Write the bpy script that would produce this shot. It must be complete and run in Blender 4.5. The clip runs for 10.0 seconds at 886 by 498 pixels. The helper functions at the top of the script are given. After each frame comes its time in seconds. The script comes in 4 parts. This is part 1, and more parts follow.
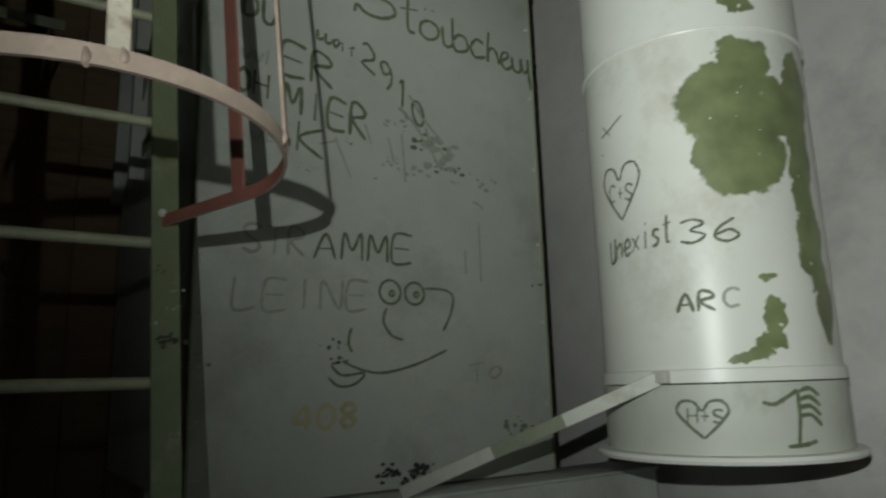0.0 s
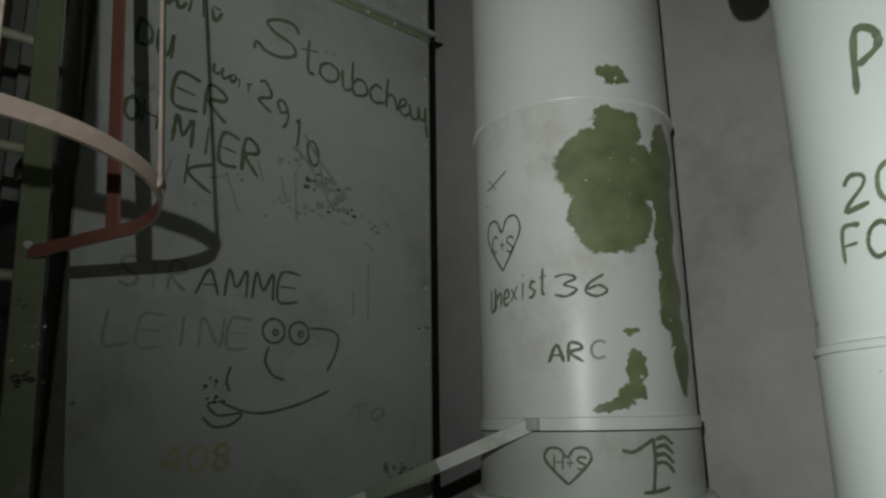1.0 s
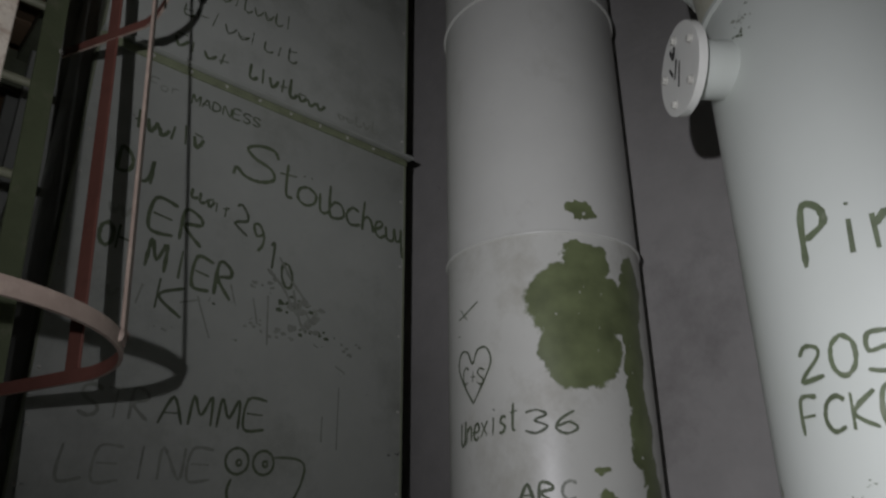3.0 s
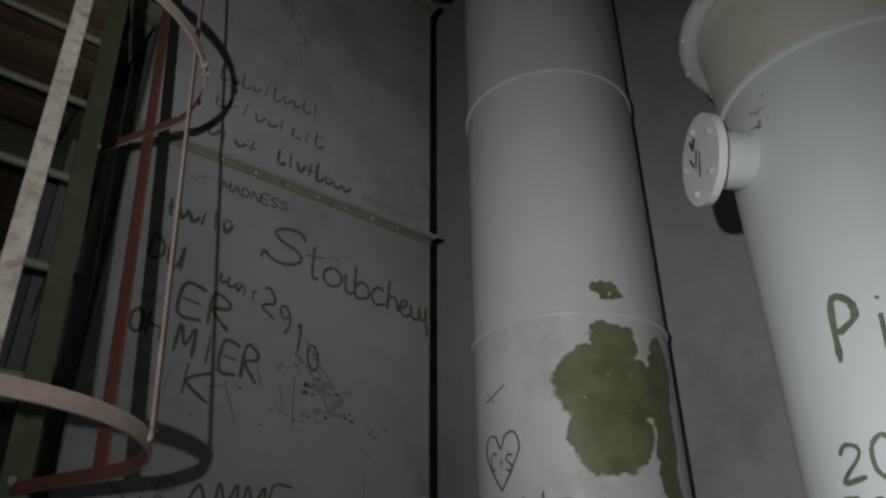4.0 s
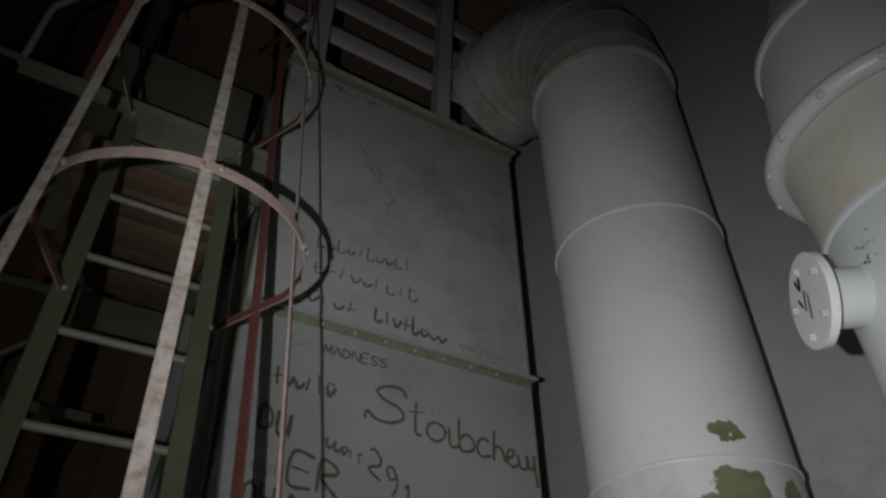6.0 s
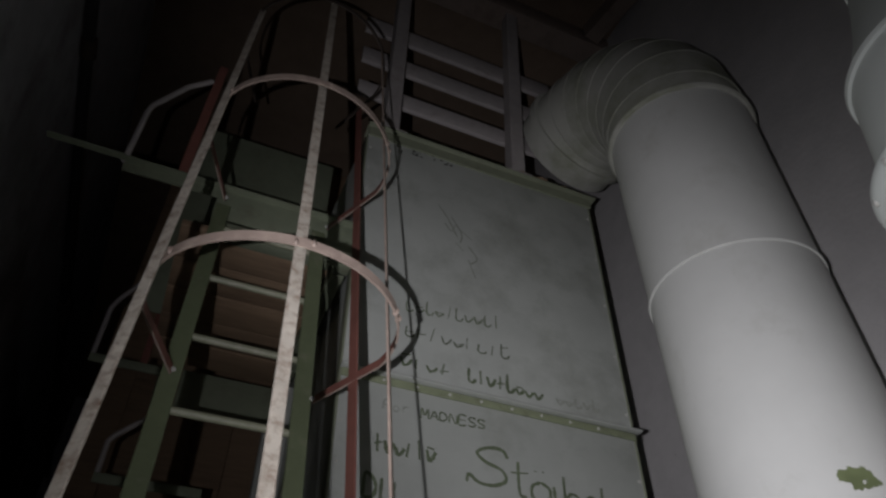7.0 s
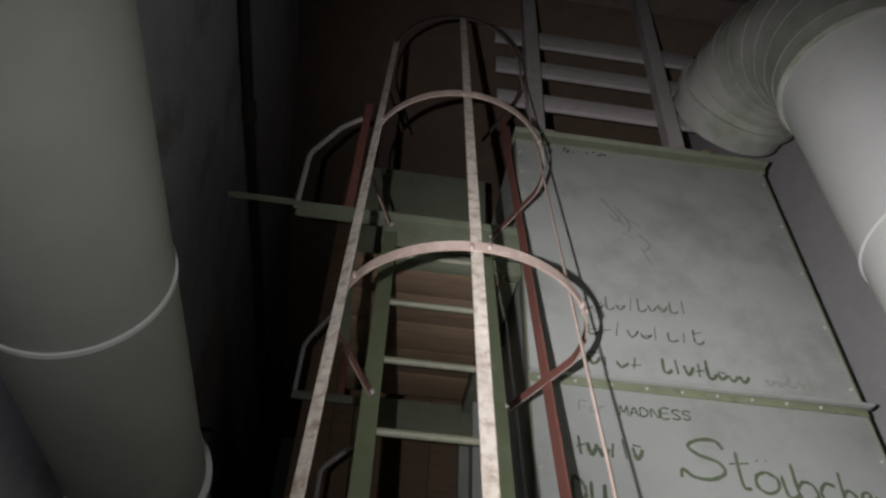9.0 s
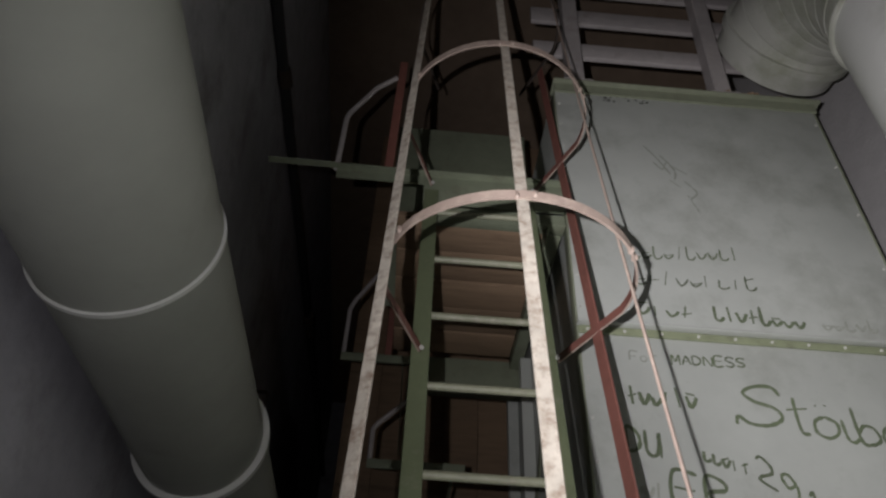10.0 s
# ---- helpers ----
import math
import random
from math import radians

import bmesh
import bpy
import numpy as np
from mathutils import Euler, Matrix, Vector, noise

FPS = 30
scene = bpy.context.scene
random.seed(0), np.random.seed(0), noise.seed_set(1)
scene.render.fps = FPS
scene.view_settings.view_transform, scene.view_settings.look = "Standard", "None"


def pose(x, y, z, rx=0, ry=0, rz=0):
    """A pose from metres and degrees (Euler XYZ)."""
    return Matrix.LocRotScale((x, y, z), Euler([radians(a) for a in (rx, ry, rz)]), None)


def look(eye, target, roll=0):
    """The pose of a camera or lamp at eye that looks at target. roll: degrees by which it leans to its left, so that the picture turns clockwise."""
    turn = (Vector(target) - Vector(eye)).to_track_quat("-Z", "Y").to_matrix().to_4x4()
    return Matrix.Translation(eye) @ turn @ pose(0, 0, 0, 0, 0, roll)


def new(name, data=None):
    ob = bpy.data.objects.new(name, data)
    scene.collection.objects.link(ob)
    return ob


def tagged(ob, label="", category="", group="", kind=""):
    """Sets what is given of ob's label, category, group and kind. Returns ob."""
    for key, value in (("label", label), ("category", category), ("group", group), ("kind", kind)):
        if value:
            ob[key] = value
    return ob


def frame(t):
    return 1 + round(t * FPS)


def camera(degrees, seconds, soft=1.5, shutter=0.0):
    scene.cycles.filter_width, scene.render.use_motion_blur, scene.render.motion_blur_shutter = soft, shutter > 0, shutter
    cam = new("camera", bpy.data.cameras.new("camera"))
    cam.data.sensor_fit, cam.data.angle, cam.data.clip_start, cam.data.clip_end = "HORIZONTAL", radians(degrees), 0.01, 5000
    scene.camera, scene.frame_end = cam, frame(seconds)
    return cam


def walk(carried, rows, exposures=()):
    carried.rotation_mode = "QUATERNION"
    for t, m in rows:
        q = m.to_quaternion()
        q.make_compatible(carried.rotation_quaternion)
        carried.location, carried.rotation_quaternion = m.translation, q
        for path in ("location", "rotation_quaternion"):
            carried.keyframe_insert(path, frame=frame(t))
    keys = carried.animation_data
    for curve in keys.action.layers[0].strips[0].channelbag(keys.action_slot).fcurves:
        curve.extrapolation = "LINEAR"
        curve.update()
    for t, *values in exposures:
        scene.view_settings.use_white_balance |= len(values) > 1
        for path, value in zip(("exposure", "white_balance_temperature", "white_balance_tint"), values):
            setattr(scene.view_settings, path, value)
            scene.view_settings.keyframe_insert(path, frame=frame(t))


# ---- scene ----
cam = camera(65.1, 10.0, soft=2.4, shutter=0.4)

PATH = [
    (0, (0.158, 0.121, 1.672), (1.233, 1.764, 2.054), -1.8),
    (0.5, (0.175, 0.086, 1.679), (1.38, 1.626, 2.099), -0.9),
    (1, (0.171, 0.06, 1.693), (1.457, 1.518, 2.163), -0.8),
    (1.5, (0.17, 0.045, 1.714), (1.496, 1.445, 2.241), -0.1),
    (2, (0.175, 0.032, 1.731), (1.506, 1.404, 2.32), -0.2),
    (2.5, (0.174, 0.026, 1.752), (1.484, 1.387, 2.411), -0.4),
    (4, (0.147, 0.004, 1.81), (1.318, 1.343, 2.724), -0.4),
    (4.5, (0.147, -0.006, 1.82), (1.25, 1.328, 2.822), -0.7),
    (5, (0.138, -0.016, 1.837), (1.169, 1.316, 2.916), -1.4),
    (6.5, (0.108, -0.03, 1.87), (0.83, 1.314, 3.163), -0.3),
    (7, (0.096, -0.025, 1.871), (0.689, 1.327, 3.22), 0.0),
    (7.5, (0.086, -0.027, 1.872), (0.574, 1.332, 3.256), 0.5),
    (8, (0.08, -0.016, 1.868), (0.448, 1.359, 3.273), 1.4),
    (8.5, (0.073, 0.012, 1.864), (0.318, 1.426, 3.257), 2.5),
    (9, (0.067, 0.037, 1.861), (0.225, 1.482, 3.235), 2.7),
    (9.5, (0.062, 0.058, 1.855), (0.169, 1.543, 3.19), 2.7),
    (10, (0.057, 0.068, 1.848), (0.113, 1.592, 3.142), 3.1),
]
# the clip's camera opens up as the torch beam spreads
EXPOSURES = [
    (0.0, -0.44, 6750, -7), (0.5, -1.0, 6680, -4), (1.0, -1.23, 6600, -1), (1.9, -1.50, 6680, 2), (2.5, -1.61, 6560, 8), (4.5, -1.58, 6400, 11), (5.2, -1.47, 6400, 12), (6.5, -0.92, 6400, 12),
    (8.0, 0.01, 6500, 12), (9.0, 0.40, 6540, 12), (10.0, 0.47, 6600, 12),
]
walk(cam, [(t, look(eye, target, roll)) for t, eye, target, roll in PATH], EXPOSURES)

# ---- world and the hand torch ----
world = bpy.data.worlds.new("world")
scene.world = world
world.use_nodes = True
world.node_tree.nodes["Background"].inputs[0].default_value = (0.02, 0.022, 0.025, 1)
world.node_tree.nodes["Background"].inputs[1].default_value = 0.05

TORCH = (-0.06, 0.0, 1.85)


def torch(name, energy, azimuth, height, roll, spread, oval, blend):
    """One fixed oval spot at the hand torch's place; extra aims stand in for its sweep."""
    data = bpy.data.lights.new(name, "SPOT")
    data.energy, data.color = energy, (0.985, 0.965, 1.04)
    data.spot_size, data.spot_blend, data.shadow_soft_size = radians(spread), blend, 0.007
    a, h = radians(azimuth), radians(height)
    aim = Vector((math.sin(a) * math.cos(h), math.cos(a) * math.cos(h), math.sin(h)))
    new(name, data).matrix_world = look(TORCH, Vector(TORCH) + aim, roll) @ Matrix.Diagonal((1, oval, 1, 1))


torch("torch_field", 177, 63.2, 8.2, -48.5, 159, 0.32, 1.0)
# added fill spot: brightens the west wall and side duct
torch("torch_left_fill", 8.5, -9, 30, 0, 78, 1.0, 1.0)
# added fill spot, aimed higher to lift the upper panel and duct
torch("torch_high_fill", 34.5, 37.3, 38.4, -51.9, 78, 0.44, 0.58)


# ---- materials ----
def material(name, colour, rough=0.5, metal=0.0, grain=14.0, vary=0.12, dirt=None, dirt_amount=0.0,
             dirt_scale=3.0, bump=0.15, bump_scale=60.0, stretch=(1, 1, 1), specks=0.0):
    """A worn surface: base colour varied at two scales, patches of dirt, fine relief."""
    m = bpy.data.materials.new(name)
    m.use_nodes = True
    nt = m.node_tree
    n, l = nt.nodes, nt.links
    b = n["Principled BSDF"]
    b.inputs["Metallic"].default_value = metal
    tc = n.new("ShaderNodeTexCoord")
    mp = n.new("ShaderNodeMapping")
    mp.inputs["Scale"].default_value = stretch
    l.new(tc.outputs["Object"], mp.inputs[0])
    info = n.new("ShaderNodeObjectInfo")
    big = n.new("ShaderNodeTexNoise")
    big.inputs["Scale"].default_value = grain * 0.15
    big.inputs["Detail"].default_value = 6
    fine = n.new("ShaderNodeTexNoise")
    fine.inputs["Scale"].default_value = grain
    fine.inputs["Detail"].default_value = 8
    fine.inputs["Roughness"].default_value = 0.65
    l.new(mp.outputs[0], big.inputs[0])
    l.new(mp.outputs[0], fine.inputs[0])
    add = n.new("ShaderNodeMath")
    add.operation = "ADD"
    l.new(big.outputs[0], add.inputs[0])
    l.new(fine.outputs[0], add.inputs[1])
    rnd = n.new("ShaderNodeMath")
    rnd.operation = "MULTIPLY_ADD"
    rnd.inputs[1].default_value = 0.35
    l.new(info.outputs["Random"], rnd.inputs[0])
    l.new(add.outputs[0], rnd.inputs[2])
    ramp = n.new("ShaderNodeMapRange")
    ramp.inputs[1].default_value, ramp.inputs[2].default_value = 0.7, 1.6
    ramp.inputs[3].default_value, ramp.inputs[4].default_value = 1 - vary, 1 + vary
    l.new(rnd.outputs[0], ramp.inputs[0])
    col = n.new("ShaderNodeVectorMath")
    col.operation = "SCALE"
    col.inputs[0].default_value = colour
    l.new(ramp.outputs[0], col.inputs["Scale"])
    out = col.outputs[0]
    if dirt:
        dn = n.new("ShaderNodeTexNoise")
        dn.inputs["Scale"].default_value = dirt_scale
        dn.inputs["Detail"].default_value = 10
        dn.inputs["Roughness"].default_value = 0.7
        l.new(mp.outputs[0], dn.inputs[0])
        dr = n.new("ShaderNodeMapRange")
        dr.inputs[1].default_value, dr.inputs[2].default_value = 0.62 - 0.25 * dirt_amount, 0.72
        dr.inputs[3].default_value, dr.inputs[4].default_value = 0, min(1, 0.35 + dirt_amount)
        l.new(dn.outputs[0], dr.inputs[0])
        mix = n.new("ShaderNodeMixRGB")
        mix.inputs[2].default_value = (*dirt, 1)
        l.new(dr.outputs[0], mix.inputs[0])
        l.new(out, mix.inputs[1])
        out = mix.outputs[0]
    if specks:
        vo = n.new("ShaderNodeTexVoronoi")
        vo.inputs["Scale"].default_value = 9
        l.new(tc.outputs["Object"], vo.inputs[0])
        vr = n.new("ShaderNodeMapRange")
        vr.inputs[1].default_value, vr.inputs[2].default_value = specks, specks * 0.6
        vr.inputs[3].default_value, vr.inputs[4].default_value = 0, 0.75
        l.new(vo.outputs["Distance"], vr.inputs[0])
        mix = n.new("ShaderNodeMixRGB")
        mix.inputs[2].default_value = (0.07, 0.06, 0.05, 1)
        l.new(vr.outputs[0], mix.inputs[0])
        l.new(out, mix.inputs[1])
        out = mix.outputs[0]
    l.new(out, b.inputs["Base Color"])
    rr = n.new("ShaderNodeMapRange")
    rr.inputs[3].default_value, rr.inputs[4].default_value = max(0.05, rough - 0.1), min(1, rough + 0.12)
    l.new(big.outputs[0], rr.inputs[0])
    l.new(rr.outputs[0], b.inputs["Roughness"])
    bn = n.new("ShaderNodeTexNoise")
    bn.inputs["Scale"].default_value = bump_scale
    bn.inputs["Detail"].default_value = 6
    l.new(mp.outputs[0], bn.inputs[0])
    bu = n.new("ShaderNodeBump")
    bu.inputs["Strength"].default_value = bump
    bu.inputs["Distance"].default_value = 0.004
    l.new(bn.outputs[0], bu.inputs["Height"])
    l.new(bu.outputs[0], b.inputs["Normal"])
    return m


def blotches(m, radius, colour, spots):
    """Brushed-on paint patches on an upright round duct: ellipses given by angle, height and half sizes, with ragged edges."""
    nt = m.node_tree
    n, l = nt.nodes, nt.links
    b = n["Principled BSDF"]
    under = b.inputs["Base Color"].links[0].from_socket
    tc = n.new("ShaderNodeTexCoord")
    sep = n.new("ShaderNodeSeparateXYZ")
    l.new(tc.outputs["Object"], sep.inputs[0])
    neg = []
    for k in (0, 1):
        g = n.new("ShaderNodeMath")
        g.operation = "MULTIPLY"
        g.inputs[1].default_value = -1
        l.new(sep.outputs[k], g.inputs[0])
        neg.append(g)
    at = n.new("ShaderNodeMath")
    at.operation = "ARCTAN2"
    l.new(neg[1].outputs[0], at.inputs[0])
    l.new(neg[0].outputs[0], at.inputs[1])
    arc = n.new("ShaderNodeMath")
    arc.operation = "MULTIPLY"
    arc.inputs[1].default_value = radius
    l.new(at.outputs[0], arc.inputs[0])
    uv = n.new("ShaderNodeCombineXYZ")
    l.new(arc.outputs[0], uv.inputs[0])
    l.new(sep.outputs[2], uv.inputs[1])
    last = uv.outputs[0]
    for scale, amount in ((9, 0.06), (26, 0.042), (80, 0.022)):
        no = n.new("ShaderNodeTexNoise")
        no.inputs["Scale"].default_value = scale
        no.inputs["Detail"].default_value = 4
        l.new(uv.outputs[0], no.inputs[0])
        ce = n.new("ShaderNodeVectorMath")
        ce.operation = "SUBTRACT"
        ce.inputs[1].default_value = (0.5, 0.5, 0.5)
        l.new(no.outputs["Color"], ce.inputs[0])
        sc = n.new("ShaderNodeVectorMath")
        sc.operation = "MULTIPLY"
        sc.inputs[1].default_value = (amount, amount, 0)
        l.new(ce.outputs[0], sc.inputs[0])
        ad = n.new("ShaderNodeVectorMath")
        ad.operation = "ADD"
        l.new(last, ad.inputs[0])
        l.new(sc.outputs[0], ad.inputs[1])
        last = ad.outputs[0]
    least = None
    for angle, height, a, h in spots:
        su = n.new("ShaderNodeVectorMath")
        su.operation = "SUBTRACT"
        su.inputs[1].default_value = (radius * radians(angle - 180), height, 0)
        l.new(last, su.inputs[0])
        mu = n.new("ShaderNodeVectorMath")
        mu.operation = "MULTIPLY"
        mu.inputs[1].default_value = (1 / a, 1 / h, 0)
        l.new(su.outputs[0], mu.inputs[0])
        le = n.new("ShaderNodeVectorMath")
        le.operation = "LENGTH"
        l.new(mu.outputs[0], le.inputs[0])
        if least is None:
            least = le.outputs["Value"]
        else:
            mi = n.new("ShaderNodeMath")
            mi.operation = "MINIMUM"
            l.new(least, mi.inputs[0])
            l.new(le.outputs["Value"], mi.inputs[1])
            least = mi.outputs[0]
    edge = n.new("ShaderNodeMapRange")
    edge.inputs[1].default_value, edge.inputs[2].default_value = 1.04, 0.96
    l.new(least, edge.inputs[0])
    brush = n.new("ShaderNodeTexNoise")
    brush.inputs["Scale"].default_value = 11
    brush.inputs["Detail"].default_value = 6
    l.new(uv.outputs[0], brush.inputs[0])
    tone = n.new("ShaderNodeMapRange")
    tone.inputs[1].default_value, tone.inputs[2].default_value = 0.3, 0.7
    tone.inputs[3].default_value, tone.inputs[4].default_value = 0.72, 1.3
    l.new(brush.outputs[0], tone.inputs[0])
    shade = n.new("ShaderNodeVectorMath")
    shade.operation = "SCALE"
    shade.inputs[0].default_value = colour
    l.new(tone.outputs[0], shade.inputs["Scale"])
    flake = n.new("ShaderNodeTexNoise")
    flake.inputs["Scale"].default_value = 34
    flake.inputs["Detail"].default_value = 5
    l.new(uv.outputs[0], flake.inputs[0])
    gap = n.new("ShaderNodeMapRange")
    gap.inputs[1].default_value, gap.inputs[2].default_value = 0.72, 0.68
    l.new(flake.outputs[0], gap.inputs[0])
    cover = n.new("ShaderNodeMath")
    cover.operation = "MULTIPLY"
    l.new(edge.outputs[0], cover.inputs[0])
    l.new(gap.outputs[0], cover.inputs[1])
    mix = n.new("ShaderNodeMixRGB")
    l.new(cover.outputs[0], mix.inputs[0])
    l.new(under, mix.inputs[1])
    l.new(shade.outputs[0], mix.inputs[2])
    l.new(mix.outputs[0], b.inputs["Base Color"])


M_CONCRETE = material("rough_plaster", (0.40, 0.39, 0.373), 0.9, grain=9, vary=0.16, dirt=(0.2, 0.19, 0.18), dirt_amount=0.15, dirt_scale=1.6, bump=0.5, bump_scale=45, specks=0.035)
M_DARK_WALL = material("sooty_plaster", (0.42, 0.42, 0.44), 0.9, grain=8, vary=0.25, dirt=(0.17, 0.16, 0.15), dirt_amount=0.5, dirt_scale=2.4, bump=0.5, bump_scale=40)
M_FLOOR = material("floor_concrete", (0.22, 0.21, 0.2), 0.85, grain=8, vary=0.2, bump=0.4)
M_BROWN = material("brown_boards", (0.24, 0.165, 0.10), 0.8, grain=16, vary=0.35, dirt=(0.08, 0.05, 0.03), dirt_amount=0.3, dirt_scale=2.5, bump=0.4, bump_scale=30, stretch=(0.35, 2.2, 2.2))
M_CEIL = material("brown_ceiling", (0.15, 0.11, 0.075), 0.85, grain=8, vary=0.3, bump=0.4)
M_PANEL = material("grey_green_sheet", (0.43, 0.45, 0.405), 0.5, grain=5, vary=0.14, dirt=(0.25, 0.26, 0.22), dirt_amount=0.45, dirt_scale=2.6, bump=0.12, bump_scale=14, specks=0.022)
M_SEAM = material("dirty_olive_paint", (0.20, 0.225, 0.135), 0.6, grain=20, vary=0.25, dirt=(0.09, 0.085, 0.055), dirt_amount=0.45, dirt_scale=12, bump=0.25)
M_FLANGE = material("green_grey_flange", (0.22, 0.24, 0.165), 0.55, grain=20, vary=0.2, dirt=(0.16, 0.15, 0.10), dirt_amount=0.3, dirt_scale=9, bump=0.2)
DUCT_R = 0.297
M_DUCT = material("white_duct_paint", (0.64, 0.65, 0.60), 0.36, grain=5, vary=0.08, dirt=(0.47, 0.47, 0.41), dirt_amount=0.22, dirt_scale=3, bump=0.06, bump_scale=10, specks=0.02)
M_DUCT_FOOT = material("grimy_duct_paint", (0.47, 0.485, 0.43), 0.5, grain=7, vary=0.12, dirt=(0.29, 0.30, 0.24), dirt_amount=0.4, dirt_scale=5, bump=0.08, bump_scale=12, specks=0.025)
M_DUCT_MARKED = material("white_duct_paint_daubed", (0.62, 0.63, 0.575), 0.38, grain=5, vary=0.09, dirt=(0.40, 0.39, 0.32), dirt_amount=0.4, dirt_scale=3.2, bump=0.06, bump_scale=10, specks=0.02)
# duct paint with olive dirt, its base darkened to stand in for weaker torchlight
M_ELBOW = material("dusty_dimmed_duct_paint", (0.42, 0.425, 0.37), 0.6, grain=6, vary=0.12, dirt=(0.17, 0.19, 0.10), dirt_amount=0.6, dirt_scale=2.2, bump=0.12, bump_scale=20)
M_VESSEL = material("pale_green_vessel", (0.52, 0.555, 0.51), 0.4, grain=4, vary=0.06, dirt=(0.48, 0.52, 0.44), dirt_amount=0.15, dirt_scale=3, bump=0.06, bump_scale=12, specks=0.02)
M_YELLOW = material("yellowed_paint", (0.48, 0.485, 0.39), 0.5, grain=6, vary=0.12, dirt=(0.36, 0.31, 0.14), dirt_amount=0.45, dirt_scale=5, bump=0.08)
M_LDUCT = material("grey_green_duct", (0.28, 0.292, 0.25), 0.55, grain=8, vary=0.14, dirt=(0.19, 0.195, 0.15), dirt_amount=0.25, dirt_scale=3, bump=0.1, bump_scale=30)
M_GREEN = material("olive_green_paint", (0.15, 0.178, 0.098), 0.5, grain=25, vary=0.2, dirt=(0.28, 0.27, 0.2), dirt_amount=0.25, dirt_scale=14, bump=0.15)
M_GREENPALE = material("faded_green_steel", (0.19, 0.215, 0.145), 0.6, grain=18, vary=0.2, dirt=(0.13, 0.12, 0.08), dirt_amount=0.3, dirt_scale=8, bump=0.2)
M_RUNG = material("worn_rung_paint", (0.27, 0.28, 0.19), 0.45, grain=40, vary=0.25, dirt=(0.42, 0.38, 0.3), dirt_amount=0.4, dirt_scale=25, bump=0.15)
M_RED = material("red_lead_primer", (0.20, 0.082, 0.062), 0.55, grain=25, vary=0.25, dirt=(0.1, 0.04, 0.03), dirt_amount=0.25, dirt_scale=12, bump=0.15)
M_WORN = material("worn_white_paint_rust", (0.56, 0.515, 0.425), 0.5, grain=30, vary=0.3, dirt=(0.19, 0.115, 0.07), dirt_amount=0.6, dirt_scale=38, bump=0.25)
M_HOOP = material("pinkish_worn_paint", (0.35, 0.275, 0.225), 0.5, grain=30, vary=0.25, dirt=(0.55, 0.45, 0.36), dirt_amount=0.45, dirt_scale=16, bump=0.2)
M_DARKRUST = material("dark_rusty_steel", (0.06, 0.045, 0.035), 0.7, grain=20, vary=0.3, bump=0.2)
M_WHITEWOOD = material("greyish_painted_timber", (0.40, 0.37, 0.35), 0.7, grain=20, vary=0.2, dirt=(0.22, 0.18, 0.15), dirt_amount=0.3, dirt_scale=6, bump=0.25, stretch=(1, 1, 1))
M_BEAM = material("dim_timber", (0.2, 0.16, 0.13), 0.8, grain=12, vary=0.25, dirt=(0.1, 0.07, 0.05), dirt_amount=0.3, dirt_scale=5, bump=0.25)
# near-black colour paints the shadow gap along the wall into the pipe
M_BLACK = material("shadow_black_conduit", (0.03, 0.03, 0.03), 0.6, grain=20, vary=0.2)
M_STRAP = material("chipped_white_strap", (0.47, 0.475, 0.42), 0.5, grain=25, vary=0.12, dirt=(0.17, 0.21, 0.11), dirt_amount=0.45, dirt_scale=7, bump=0.15)
M_MARKER = material("green_black_marker", (0.10, 0.125, 0.07), 0.6, grain=60, vary=0.4, dirt=(0.22, 0.24, 0.18), dirt_amount=0.3, dirt_scale=40, bump=0.0)
M_FAINT = material("faint_marker", (0.27, 0.285, 0.24), 0.6, grain=60, vary=0.2, dirt=(0.36, 0.38, 0.33), dirt_amount=0.6, dirt_scale=50, bump=0.0)
M_STENCIL = material("faded_yellow_stencil", (0.40, 0.36, 0.19), 0.6, grain=60, vary=0.2, dirt=(0.36, 0.38, 0.33), dirt_amount=0.7, dirt_scale=60, bump=0.0)
M_SOOT = material("black_soot_daub", (0.035, 0.035, 0.03), 0.8, grain=60, vary=0.3, bump=0.1)
M_BOLT = material("painted_bolt", (0.48, 0.48, 0.43), 0.45, grain=30, vary=0.2, dirt=(0.3, 0.24, 0.17), dirt_amount=0.3, dirt_scale=30)


# ---- building helpers ----
ROOT = {}


def thing(name, at, label, category, group=""):
    ob = new(name)
    ob.location = at
    ROOT[ob.name] = Vector(at)
    return tagged(ob, label, category, group)


def mesh_of(bm, name, mats, smooth=True):
    me = bpy.data.meshes.new(name)
    bm.normal_update()
    bm.to_mesh(me)
    bm.free()
    for m in mats if isinstance(mats, (list, tuple)) else [mats]:
        me.materials.append(m)
    if smooth:
        me.shade_smooth()
        me.set_sharp_from_angle(angle=radians(35))
    return me


def part(name, bm, mats, parent, label=""):
    """One mesh under a thing or a part; bm is in world places."""
    base = ROOT[parent.name]
    bmesh.ops.translate(bm, verts=bm.verts, vec=-base)
    ob = new(name, mesh_of(bm, name, mats))
    ob.parent = parent
    ROOT[ob.name] = base
    return tagged(ob, label)


def structure(name, bm, mats, label, category):
    return tagged(new(name, mesh_of(bm, name, mats)), label, category, kind="structure")


def piece(name, me, parent, at, turn=(0, 0, 0), label=""):
    """A small part on a shared mesh."""
    ob = new(name, me)
    ob.parent = parent
    ob.location = Vector(at) - ROOT[parent.name]
    ob.rotation_euler = turn
    ROOT[ob.name] = Vector(at)
    return tagged(ob, label)


